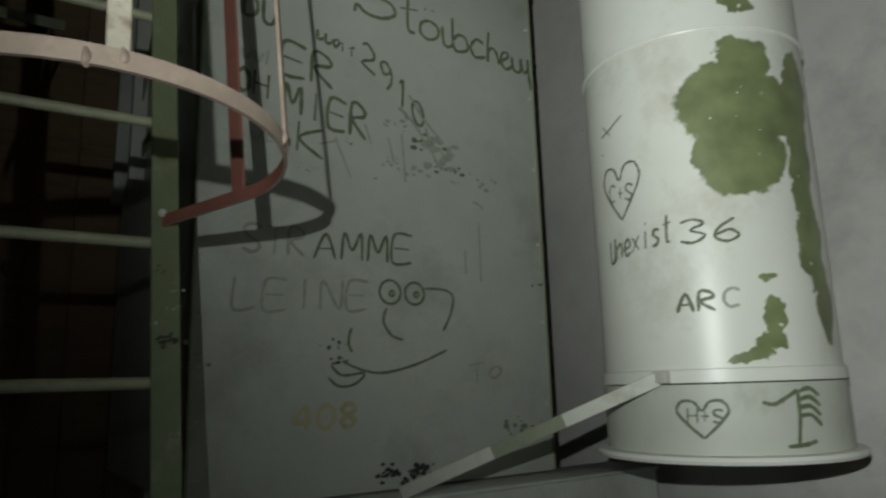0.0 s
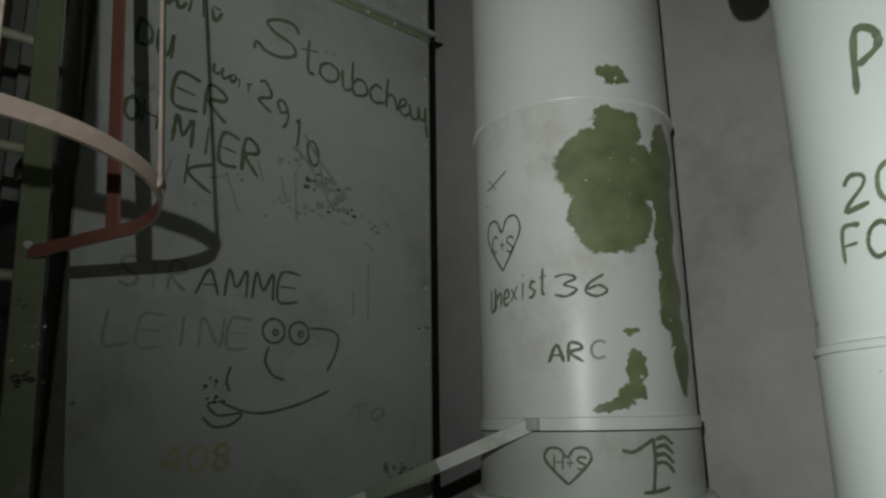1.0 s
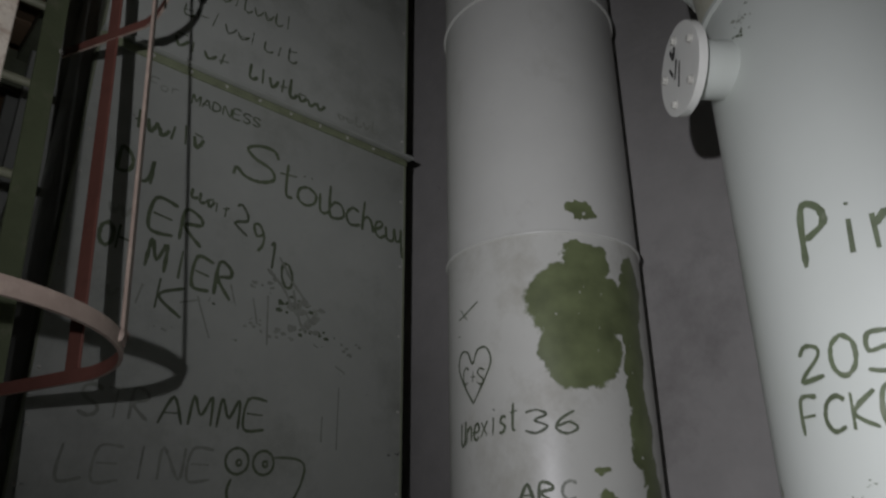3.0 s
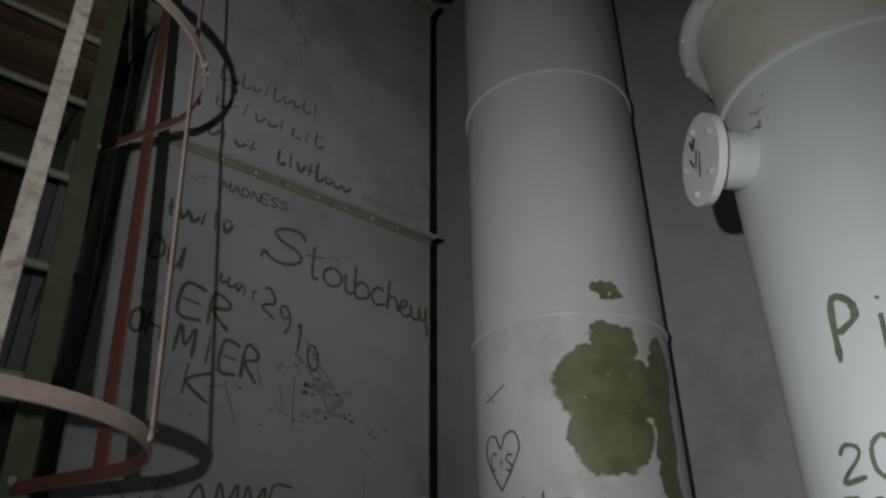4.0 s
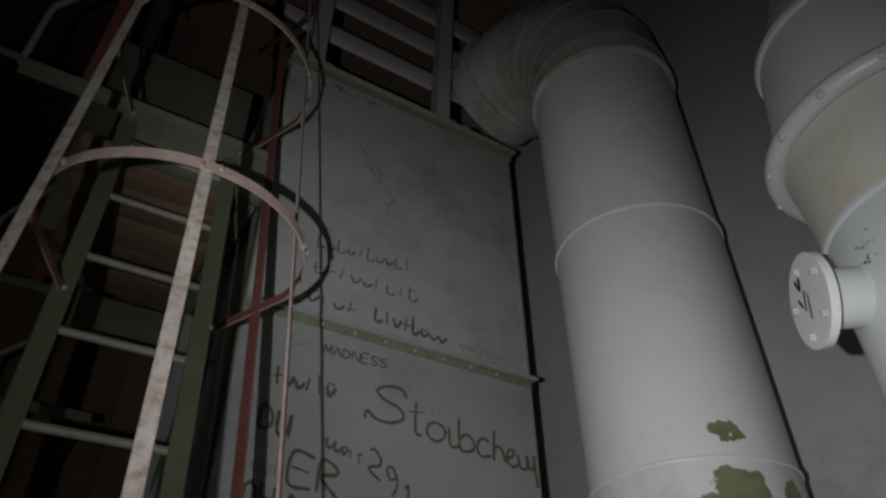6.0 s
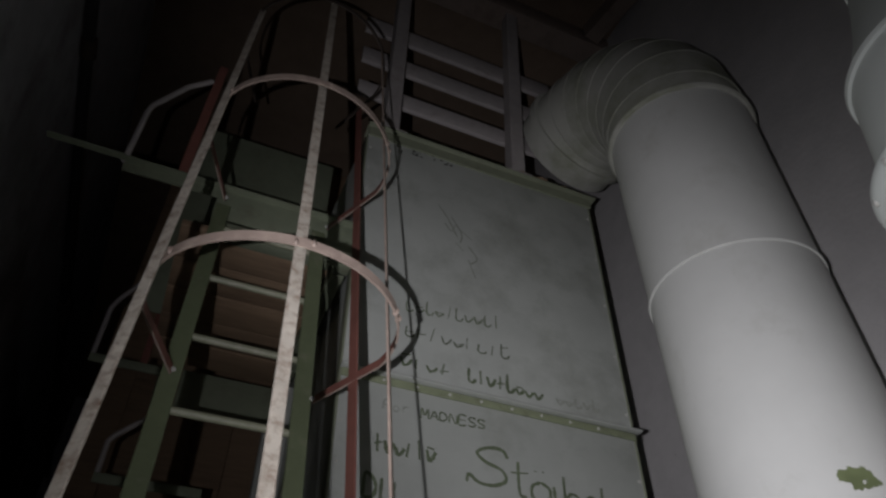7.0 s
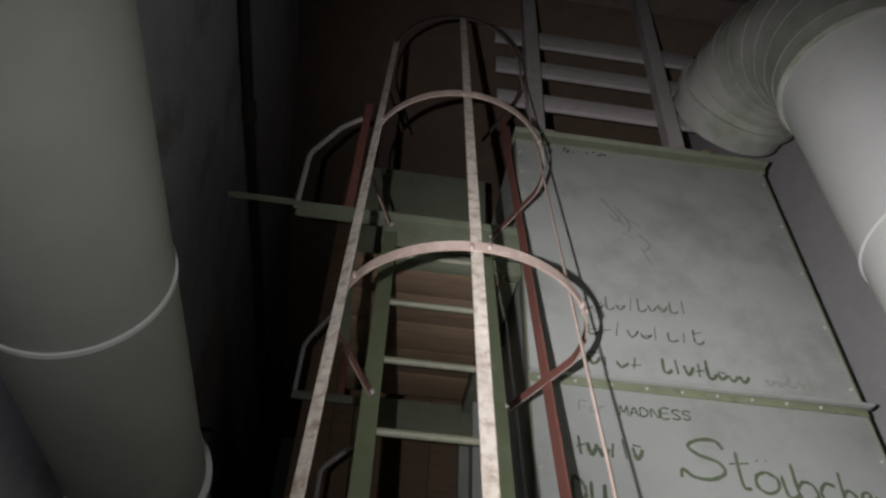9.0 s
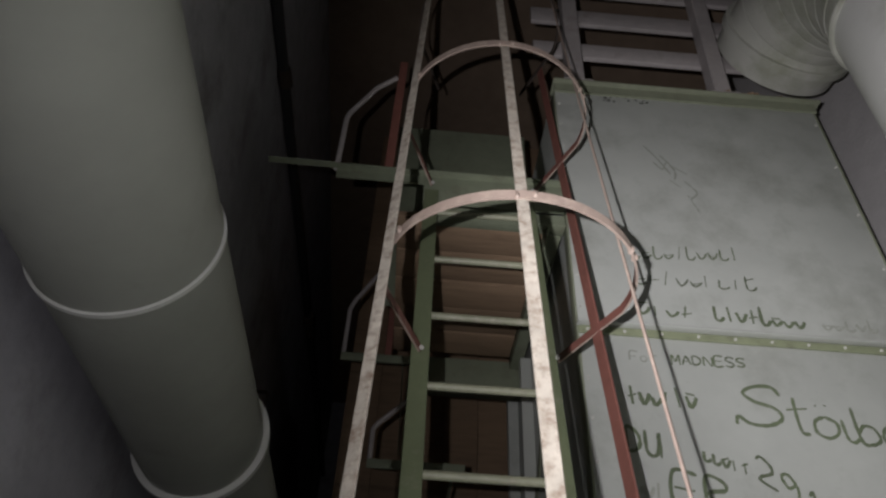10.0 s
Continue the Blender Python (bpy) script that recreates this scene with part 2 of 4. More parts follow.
def box(x0, y0, z0, x1, y1, z1, bevel=0.0, bm=None):
    bm = bm or bmesh.new()
    v = [bm.verts.new((x, y, z)) for x in (x0, x1) for y in (y0, y1) for z in (z0, z1)]
    faces = [bm.faces.new([v[i] for i in q]) for q in ((0, 1, 3, 2), (4, 6, 7, 5), (0, 4, 5, 1), (2, 3, 7, 6), (0, 2, 6, 4), (1, 5, 7, 3))]
    if bevel:
        edges = {e for f in faces for e in f.edges}
        bmesh.ops.bevel(bm, geom=list(edges), offset=bevel, segments=2, affect="EDGES", profile=0.5)
    return bm


def bar(a, b, width, thick, across, bm=None, bevel=0.0015):
    """A flat bar from a to b; width runs along 'across'."""
    bm = bm or bmesh.new()
    a, b = Vector(a), Vector(b)
    d = (b - a).normalized()
    w = Vector(across)
    w = (w - d * w.dot(d)).normalized()
    t = d.cross(w)
    v = [bm.verts.new(p + w * (i * width / 2) + t * (j * thick / 2)) for p in (a, b) for i, j in ((-1, -1), (1, -1), (1, 1), (-1, 1))]
    faces = [bm.faces.new([v[i] for i in q]) for q in ((0, 1, 2, 3), (7, 6, 5, 4), (0, 4, 5, 1), (1, 5, 6, 2), (2, 6, 7, 3), (3, 7, 4, 0))]
    if bevel:
        bmesh.ops.bevel(bm, geom=list({e for f in faces for e in f.edges}), offset=bevel, segments=1, affect="EDGES")
    bmesh.ops.recalc_face_normals(bm, faces=bm.faces)
    return bm


def tube(points, r, sides=12, bm=None, closed=False):
    """A round tube along points."""
    bm = bm or bmesh.new()
    pts = [Vector(p) for p in points]
    rings = []
    side = None
    for i, p in enumerate(pts):
        a = pts[i - 1] if (i or closed) else p
        b = pts[(i + 1) % len(pts)] if (i + 1 < len(pts) or closed) else p
        d = (b - a).normalized()
        if side is None:
            side = d.orthogonal().normalized()
        side = (side - d * side.dot(d)).normalized()
        up = d.cross(side)
        rings.append([bm.verts.new(p + r * (math.cos(t) * side + math.sin(t) * up)) for t in (2 * math.pi * k / sides for k in range(sides))])
    n = len(rings)
    for i in range(n if closed else n - 1):
        A, B = rings[i], rings[(i + 1) % n]
        for k in range(sides):
            bm.faces.new((A[k], A[(k + 1) % sides], B[(k + 1) % sides], B[k]))
    if not closed:
        bm.faces.new(rings[0][::-1])
        bm.faces.new(rings[-1])
    bmesh.ops.recalc_face_normals(bm, faces=bm.faces)
    return bm


def lathe(profile, centre, sides=72, axis="z", caps=False, bm=None):
    """Turns (radius, height) pairs round an upright axis, or one along y."""
    bm = bm or bmesh.new()
    rings = []
    for r, h in profile:
        ring = []
        for k in range(sides):
            t = 2 * math.pi * k / sides
            if axis == "z":
                p = (centre[0] + r * math.cos(t), centre[1] + r * math.sin(t), h)
            else:
                p = (centre[0] + r * math.cos(t), h, centre[1] + r * math.sin(t))
            ring.append(bm.verts.new(p))
        rings.append(ring)
    for A, B in zip(rings, rings[1:]):
        for k in range(sides):
            bm.faces.new((A[k], A[(k + 1) % sides], B[(k + 1) % sides], B[k]))
    if caps:
        bm.faces.new(rings[0])
        bm.faces.new(rings[-1])
    bmesh.ops.recalc_face_normals(bm, faces=bm.faces)
    return bm


def bolt_mesh(name, r, h, mat):
    """A hexagon head with a chamfer and a washer; its axis is z."""
    bm = bmesh.new()
    prof = ((r * 1.35, 0.0, 16), (r * 1.35, h * 0.2, 16))
    for (ra, za, s), (rb, zb, _) in zip(prof, prof[1:]):
        a = [bm.verts.new((ra * math.cos(2 * math.pi * k / s), ra * math.sin(2 * math.pi * k / s), za)) for k in range(s)]
        b = [bm.verts.new((rb * math.cos(2 * math.pi * k / s), rb * math.sin(2 * math.pi * k / s), zb)) for k in range(s)]
        for k in range(s):
            bm.faces.new((a[k], a[(k + 1) % s], b[(k + 1) % s], b[k]))
        bm.faces.new(b)
    a = [bm.verts.new((r * math.cos(math.pi * k / 3), r * math.sin(math.pi * k / 3), h * 0.2)) for k in range(6)]
    b = [bm.verts.new((v.co.x, v.co.y, h * 0.85)) for v in a]
    c = [bm.verts.new((v.co.x * 0.8, v.co.y * 0.8, h)) for v in a]
    for A, B in ((a, b), (b, c)):
        for k in range(6):
            bm.faces.new((A[k], A[(k + 1) % 6], B[(k + 1) % 6], B[k]))
    bm.faces.new(c)
    return mesh_of(bm, name, mat)


BOLT_SMALL = bolt_mesh("bolt_small", 0.006, 0.007, M_BOLT)
BOLT_PANEL = bolt_mesh("bolt_panel", 0.0042, 0.006, M_BOLT)
FACE_NORTH = (radians(90), 0, 0)

# ---- hand lettering: strokes on a unit cell ----
GLYPHS = {
    "A": "0,0 .5,1 1,0;.2,.4 .85,.42", "M": "0,0 .1,1 .5,.35 .9,1 1,0", "E": "1,1 .05,1 0,0 1,.02;.05,.52 .85,.5",
    "L": "0,1 0,0 .9,.05", "I": ".5,1 .5,0", "N": "0,0 .05,1 .9,0 1,1", "S": "1,.85 .7,1 .2,.95 .05,.72 .4,.52 .85,.36 .9,.12 .5,0 0,.12",
    "T": "0,1 1,1;.5,1 .5,0", "R": "0,0 .05,1 .7,.95 .8,.7 .1,.5 .95,0", "U": "0,1 .05,.2 .45,0 .85,.25 .95,1 1,0", "H": "0,1 0,0;1,1 1,0;0,.5 1,.5",
    "P": "0,0 .1,1 .75,.95 .9,.65 .15,.45", "F": "0,0 .05,1 1,1;.05,.5 .8,.5", "C": "1,.85 .6,1 .15,.8 .05,.35 .4,0 .95,.1", "K": "0,0 0,1;.95,1 .05,.45 1,0",
    "D": "0,0 0,1 .7,.85 .9,.45 .6,.1 0,0", "O": ".5,1 .1,.75 .1,.25 .5,0 .9,.25 .9,.75 .5,1 .3,.85",
    "2": "0,.75 .3,1 .8,.9 .8,.6 0,0 1,.05", "0": ".5,1 .1,.75 .1,.25 .5,0 .9,.25 .9,.75 .5,1", "5": ".95,1 .15,1 .1,.55 .7,.6 .9,.3 .6,0 0,.08",
    "3": "0,.9 .5,1 .9,.8 .4,.55 .95,.3 .5,0 0,.1", "6": ".8,1 .2,.6 .05,.2 .5,0 .95,.25 .6,.5 .1,.3", "9": ".9,.85 .5,1 .1,.75 .4,.5 .9,.8 .9,.4 .6,0",
    "1": ".3,.8 .55,1 .55,0", "4": ".7,0 .7,1 0,.35 1,.35", "8": ".5,.5 .1,.75 .5,1 .9,.75 .5,.5 .1,.25 .5,0 .9,.25 .5,.5", "+": ".5,.85 .5,.15;.1,.5 .9,.5",
    "n": "0,.6 .05,0;.05,.4 .5,.6 .85,.45 .9,0", "e": ".1,.3 .9,.35 .7,.62 .25,.55 .1,.2 .5,0 .95,.1", "x": "0,.6 .9,0;.9,.6 0,0", "i": ".5,.6 .5,0;.5,.85 .52,.9",
    "s": ".9,.55 .4,.62 .2,.42 .8,.22 .5,0 .1,.06", "t": ".5,1 .5,.05 .85,0;.1,.65 .95,.68", "o": ".5,.6 .1,.4 .2,.05 .6,0 .9,.3 .5,.6",
    "a": ".85,.6 .3,.58 .1,.25 .4,0 .85,.35 .9,.6 .9,.1 1,0", "b": ".1,1 .1,0 .7,.05 .9,.35 .5,.6 .12,.4", "c": ".9,.5 .5,.6 .15,.35 .35,.02 .9,.08", "h": ".1,1 .1,0;.1,.4 .5,.6 .85,.4 .9,0",
    "r": ".1,.6 .15,0;.15,.35 .5,.58 .9,.55", ".": ".4,.02 .55,.05", "\u00e4": ".85,.6 .3,.58 .1,.25 .4,0 .85,.35 .9,.6 .9,.1 1,0;.3,.85 .33,.9;.65,.85 .68,.9",
}


def polylines(text):
    return [[tuple(float(c) for c in p.split(",")) for p in s.split()] for s in text.split(";")]


def smooth_line(pts, n=5):
    """Catmull-Rom through the points."""
    if len(pts) < 3:
        return pts
    out = []
    P = [pts[0], *pts, pts[-1]]
    for a, b, c, d in zip(P, P[1:], P[2:], P[3:]):
        for k in range(n):
            t = k / n
            out.append(tuple(0.5 * (2 * b[i] + (c[i] - a[i]) * t + (2 * a[i] - 5 * b[i] + 4 * c[i] - d[i]) * t * t + (3 * b[i] - a[i] - 3 * c[i] + d[i]) * t ** 3) for i in (0, 1)))
    return out + [pts[-1]]


LIFT = [0]


def ribbon(bm, line, width, place, rng):
    """A drawn stroke of uneven width, laid on a surface by place(u, v)."""
    line = smooth_line(line)
    left, right = [], []
    LIFT[0] = (LIFT[0] + 1) % 12
    for i, p in enumerate(line):
        a, b = line[max(0, i - 1)], line[min(len(line) - 1, i + 1)]
        dx, dy = b[0] - a[0], b[1] - a[1]
        n = math.hypot(dx, dy) or 1
        w = width / 2 * rng.uniform(0.75, 1.2) * (0.6 if i in (0, len(line) - 1) else 1)
        lift = 0.0001 * LIFT[0] + 0.0012 * i / len(line)
        left.append(bm.verts.new(place(p[0] - dy / n * w, p[1] + dx / n * w, lift)))
        right.append(bm.verts.new(place(p[0] + dy / n * w, p[1] - dx / n * w, lift)))
    for i in range(len(line) - 1):
        bm.faces.new((left[i], right[i], right[i + 1], left[i + 1]))


def letter(bm, text, start, end, height, width, place, seed, slant=0.0, fill=0.74):
    """Hand lettering between two places of a surface's plane."""
    rng = random.Random(seed)
    n = len(text)
    dx, dy = (end[0] - start[0]) / n, (end[1] - start[1]) / n
    for i, ch in enumerate(text):
        if ch not in GLYPHS:
            continue
        ox, oy = start[0] + dx * i, start[1] + dy * i + rng.uniform(-0.04, 0.04) * height
        s = rng.uniform(0.9, 1.1) * height
        for line in polylines(GLYPHS[ch]):
            ribbon(bm, [(ox + (x * fill + 0.1) * dx + slant * y * s, oy + y * s + (x * fill) * dy) for x, y in line], width, place, rng)


def dashes(bm, start, end, height, width, place, seed, n):
    """Short bars and hooks where the writing cannot be read."""
    rng = random.Random(seed)
    for i in range(n):
        t = (i + 0.5) / n
        u, v = start[0] + (end[0] - start[0]) * t, start[1] + (end[1] - start[1]) * t
        step, h, kind = abs(end[0] - start[0]) / n, height * rng.uniform(0.6, 1.1), rng.random()
        if kind < 0.4:
            ribbon(bm, [(u - step * 0.35, v + h * 0.55), (u - step * 0.1, v + h * 0.05), (u + step * 0.25, v + h * 0.2), (u + step * 0.5, v + h * 0.5)], width, place, rng)
        elif kind < 0.7:
            ribbon(bm, [(u - step * 0.2, v + h), (u - step * 0.25, v + h * 0.1), (u + step * 0.2, v), (u + step * 0.45, v + h * 0.25)], width, place, rng)
        else:
            ribbon(bm, [(u - step * rng.uniform(0.0, 0.3), v), (u + step * rng.uniform(-0.2, 0.2), v + h)], width, place, rng)
        if rng.random() < 0.35:
            k = rng.uniform(0.2, 0.8)
            ribbon(bm, [(u - step * 0.35, v + h * k), (u + step * 0.4, v + h * (k + rng.uniform(-0.15, 0.2)))], width * 0.9, place, rng)


def on_panel(u, v, lift=0.0):
    return (u, PANEL_Y - 0.0018 - lift, v)


def on_round(axis, r):
    def place(u, v, lift=0.0):
        t = math.pi + u / r
        return (axis[0] + (r + 0.0014 + lift) * math.cos(t), axis[1] + (r + 0.0014 + lift) * math.sin(t), v)
    return place


def deg(r, angle):
    return r * radians(angle - 180)


# ---- the room ----
WEST, EAST, NORTH, SOUTH, TOP, DEEP = -0.7, 2.2, 3.9, -2.6, 6.25, 8.6
SKEW = -0.0446


def west(y):
    """The west wall's face, which runs a little askew."""
    return WEST + SKEW * (y - 1.93)


def askew(bm):
    """Turns what runs along y into the west wall's direction."""
    for v in bm.verts:
        v.co.x += SKEW * (v.co.y - 1.93)
    return bm


structure("floor", box(WEST - 0.6, SOUTH - 0.2, -0.15, EAST + 0.2, DEEP + 0.2, 0), M_FLOOR, "bare dusty concrete floor", "floor")
structure("ceiling", box(WEST - 0.6, SOUTH - 0.2, TOP, EAST + 0.2, DEEP + 0.2, TOP + 0.2), M_CEIL, "dark brown ceiling above the ducts", "ceiling")
structure("wall_east", box(EAST, SOUTH, 0, EAST + 0.2, NORTH, TOP), M_CONCRETE, "grey plastered wall behind the white ducts", "wall")
structure("wall_west", askew(box(WEST - 0.2, SOUTH, 0, WEST, DEEP, TOP)), M_DARK_WALL, "dark sooty plastered wall beside the round duct", "wall")
structure("wall_north", box(-0.34, NORTH, 0, EAST + 0.2, NORTH + 0.2, TOP), M_BROWN, "brown boarded wall behind the platform", "wall")
structure("wall_bay", box(-0.34, NORTH + 0.2, 0, -0.14, DEEP, TOP), M_DARK_WALL, "dark wall of the bay behind the boards", "wall")
structure("wall_bay_end", box(WEST - 0.5, DEEP, 0, -0.14, DEEP + 0.2, TOP), M_DARK_WALL, "dark end wall of the narrow bay", "wall")
structure("wall_south", box(WEST - 0.2, SOUTH - 0.2, 0, EAST + 0.2, SOUTH, TOP), M_DARK_WALL, "plain dark wall closing the room", "wall")

# ---- sheet-steel filter housing ----
PANEL_Y, PX0, PX1, PZ0, PSEAM, PTOP = 1.951, 0.585, 1.772, 1.38, 3.165, 4.478
housing = thing("filter_housing", (1.18, 2.6, PZ0), "tall grey-green sheet-steel housing scribbled with marker", "filter housing")
part("body", box(PX0 + 0.006, PANEL_Y + 0.006, PZ0, PX1 - 0.006, 3.3, PTOP - 0.004), M_PANEL, housing)
front_low = part("front_panel", box(PX0, PANEL_Y, PZ0 + 0.004, PX1, PANEL_Y + 0.005, PSEAM - 0.004, 0.001), M_PANEL, housing, "grey-green sheet covered in faded marker writing")
front_up = part("front_panel", box(PX0, PANEL_Y, PSEAM + 0.004, PX1, PANEL_Y + 0.005, PTOP - 0.03, 0.001), M_PANEL, housing, "grey-green upper sheet with a few scribbles")
part("seam_flange", box(PX0 + 0.002, PANEL_Y - 0.009, PSEAM - 0.034, PX1 + 0.004, PANEL_Y - 0.001, PSEAM - 0.006, 0.001), M_SEAM, housing, "dirty olive bolted seam across the sheet")
part("seam_lip", box(PX0 - 0.004, PANEL_Y - 0.036, PSEAM - 0.005, PX1 + 0.02, PANEL_Y - 0.001, PSEAM + 0.003, 0.001), M_PANEL, housing, "pale projecting lip over the seam")
part("top_flange", box(PX0 - 0.004, PANEL_Y - 0.035, PTOP - 0.006, PX1 + 0.035, PANEL_Y + 0.06, PTOP + 0.002, 0.001, box(PX0, PANEL_Y - 0.012, PTOP - 0.06, PX1 + 0.01, PANEL_Y - 0.001, PTOP - 0.006)), M_FLANGE, housing, "dirty greenish top rim")
part("edge_flange", box(PX1 - 0.003, PANEL_Y - 0.004, PZ0, PX1 + 0.004, PANEL_Y + 0.05, PTOP - 0.06, 0.001), M_FLANGE, housing)
part("edge_flange", box(PX0 - 0.004, PANEL_Y - 0.004, PZ0, PX0 + 0.003, PANEL_Y + 0.05, PTOP - 0.06, 0.001), M_FLANGE, housing)
for k in range(9):
    piece("bolt", BOLT_PANEL, housing, (PX0 + 0.03 + k * 0.1235, PANEL_Y - 0.009, PSEAM - 0.020), FACE_NORTH)
for k in range(22):
    z = PZ0 + 0.08 + k * 0.137
    if abs(z - PSEAM) > 0.05:
        piece("bolt", BOLT_PANEL, housing, (PX0 + 0.018, PANEL_Y, z), FACE_NORTH)
        if k % 2:
            piece("bolt", BOLT_PANEL, housing, (PX1 - 0.016, PANEL_Y, z), FACE_NORTH)
# stiffening angles on the side that faces the ladder bay
for y in (2.35, 2.8, 3.2):
    part("stiffener", box(PX0 - 0.045, y, 2.45, PX0 + 0.005, y + 0.006, 3.55, 0.001, box(PX0 - 0.045, y + 0.006, 2.45, PX0 - 0.039, y + 0.045, 3.55)), M_PANEL, housing)
part("brace", bar((PX0 - 0.012, 2.36, 3.3), (PX0 - 0.012, 3.15, 2.4), 0.05, 0.006, (0, 0.7, 0.7)), M_FLANGE, housing)


def writing(kind, draw, mat, parent, label):
    bm = bmesh.new()
    draw(bm)
    return part(kind, bm, mat, parent, label)


def lettering(text, start, end, height, width, mat, seed, place, parent, label):
    """A hand-drawn word, letter by letter."""
    n = len(text)
    for i, ch in enumerate(text):
        a = tuple(p + (q - p) * i / n for p, q in zip(start, end))
        b = tuple(p + (q - p) * (i + 1) / n for p, q in zip(start, end))
        writing("letter", lambda bm: letter(bm, ch, a, b, height, width, place, seed + 7 * i, 0.06, 0.98 if n > 7 else 0.78), mat, parent, label)


PANEL_WORDS = (
    ("ER", (0.800, 2.585), (0.985, 2.560), 0.095, 0.012, M_MARKER, 14),
    ("MIER", (0.808, 2.462), (1.092, 2.415), 0.095, 0.012, M_MARKER, 15),
    ("OH", (0.672, 2.505), (0.775, 2.485), 0.075, 0.012, M_MARKER, 31),
    ("DU", (0.690, 2.735), (0.800, 2.715), 0.08, 0.012, M_MARKER, 32),
    ("K", (0.850, 2.350), (0.950, 2.330), 0.09, 0.011, M_MARKER, 16),
    ("AMME", (0.905, 2.037), (1.245, 2.042), 0.08, 0.009, M_MARKER, 4),
    ("STR", (0.700, 2.040), (0.895, 2.037), 0.075, 0.010, M_FAINT, 5),
    ("LEINE", (0.678, 1.882), (1.090, 1.894), 0.08, 0.009, M_FAINT, 6),
    ("2910", (1.065, 2.675), (1.300, 2.475), 0.085, 0.010, M_MARKER, 7),
    ("MADNESS", (0.875, 3.035), (1.125, 3.045), 0.035, 0.006, M_MARKER, 8),
    ("For", (0.740, 3.040), (0.840, 3.040), 0.035, 0.006, M_FAINT, 9),
    ("408", (0.850, 1.563), (1.050, 1.560), 0.062, 0.014, M_STENCIL, 10),
    ("To", (1.43, 1.668), (1.58, 1.70), 0.058, 0.009, M_FAINT, 11),
)
for text, a, b, h, w, mat, seed in PANEL_WORDS:
    lettering(text, a, b, h, w, mat, seed, on_panel, front_up if a[1] > PSEAM else front_low, "faded stencilled figure" if mat is M_STENCIL else "hand-drawn marker letter")
PANEL_BARS = (
    ((0.715, 2.885), (0.935, 2.885), 0.075, 0.013, 6, M_MARKER),
    ((0.69, 2.60), (0.79, 2.59), 0.07, 0.013, 3, M_FAINT),
    ((0.72, 2.36), (0.83, 2.35), 0.06, 0.011, 3, M_FAINT), ((0.915, 2.72), (1.05, 2.68), 0.05, 0.010, 5, M_MARKER),
    ((0.80, 3.47), (1.215, 3.50), 0.06, 0.0065, 10, M_MARKER), ((0.80, 3.355), (1.245, 3.365), 0.06, 0.0065, 9, M_MARKER),
    ((0.79, 3.225), (0.99, 3.225), 0.06, 0.011, 4, M_MARKER), ((1.055, 3.225), (1.375, 3.215), 0.075, 0.012, 8, M_MARKER),
    ((1.43, 3.215), (1.63, 3.225), 0.05, 0.010, 5, M_FAINT),
)
for k, (a, b, h, w, n, mat) in enumerate(PANEL_BARS):
    writing("scrawl", lambda bm: dashes(bm, a, b, h, w, on_panel, 40 + k, n), mat, front_up if a[1] > PSEAM else front_low, "illegible scrawl")["kind"] = "stuff"


def scribble(bm, lines, width, place, seed=1):
    rng = random.Random(seed)
    for s in polylines(lines):
        ribbon(bm, s, width, place, rng)


# one word in a joined hand: each letter on a cell of its own, the cells sinking to the right
HAND = (
    ("S", 1.055, 0.150, "1,.78 .86,.98 .5,.97 .22,.8 .42,.6 .82,.46 .92,.22 .6,.04 .22,.06 0,.22 -.06,.02"),
    ("t", 1.215, 0.060, ".5,1.02 .45,.5 .5,.06 .9,.02;.0,.66 1.1,.72"),
    ("o", 1.285, 0.085, ".5,.58 .12,.44 .08,.14 .45,0 .85,.14 .9,.42 .5,.58;.3,.86 .32,.9;.66,.88 .68,.92"),
    ("i", 1.370, 0.050, ".2,.6 .25,.1 .6,0 1,.1"),
    ("b", 1.415, 0.075, ".1,1 .12,.1 .5,.0 .92,.14 .8,.44 .4,.5 .12,.3"),
    ("c", 1.490, 0.070, ".9,.52 .45,.58 .1,.3 .35,.02 1,.1"),
    ("h", 1.560, 0.060, ".3,1 .2,.5 .15,.02;.15,.3 .5,.5 .85,.36 1,.04"),
    ("e", 1.620, 0.060, "0,.2 .6,.36 .7,.52 .3,.5 .15,.2 .5,.0 1,.14"),
    ("n", 1.680, 0.075, "0,.5 .1,.1 .5,.1 .55,.5 .7,.1 .95,.2 1,.55 1.02,.0 1.1,-.42"),
)
for k, (ch, u0, wide, strokes) in enumerate(HAND):
    cells = ";".join(" ".join(f"{u0 + float(x) * wide:.4f},{2.838 - 0.095 * (u0 - 1.055) + (0.142 if k == 0 else 0.122) * float(y):.4f}" for x, y in (q.split(",") for q in st.split())) for st in strokes.split(";"))
    writing("letter", lambda bm: scribble(bm, cells, 0.0125 if k == 0 else 0.0115, on_panel, 60 + k), M_MARKER, front_low, "hand-drawn marker letter")


def ring_line(u, v, r, n=14):
    return " ".join(f"{u + r * math.cos(2 * math.pi * k / n):.4f},{v + r * math.sin(2 * math.pi * k / n):.4f}" for k in range(n + 1))


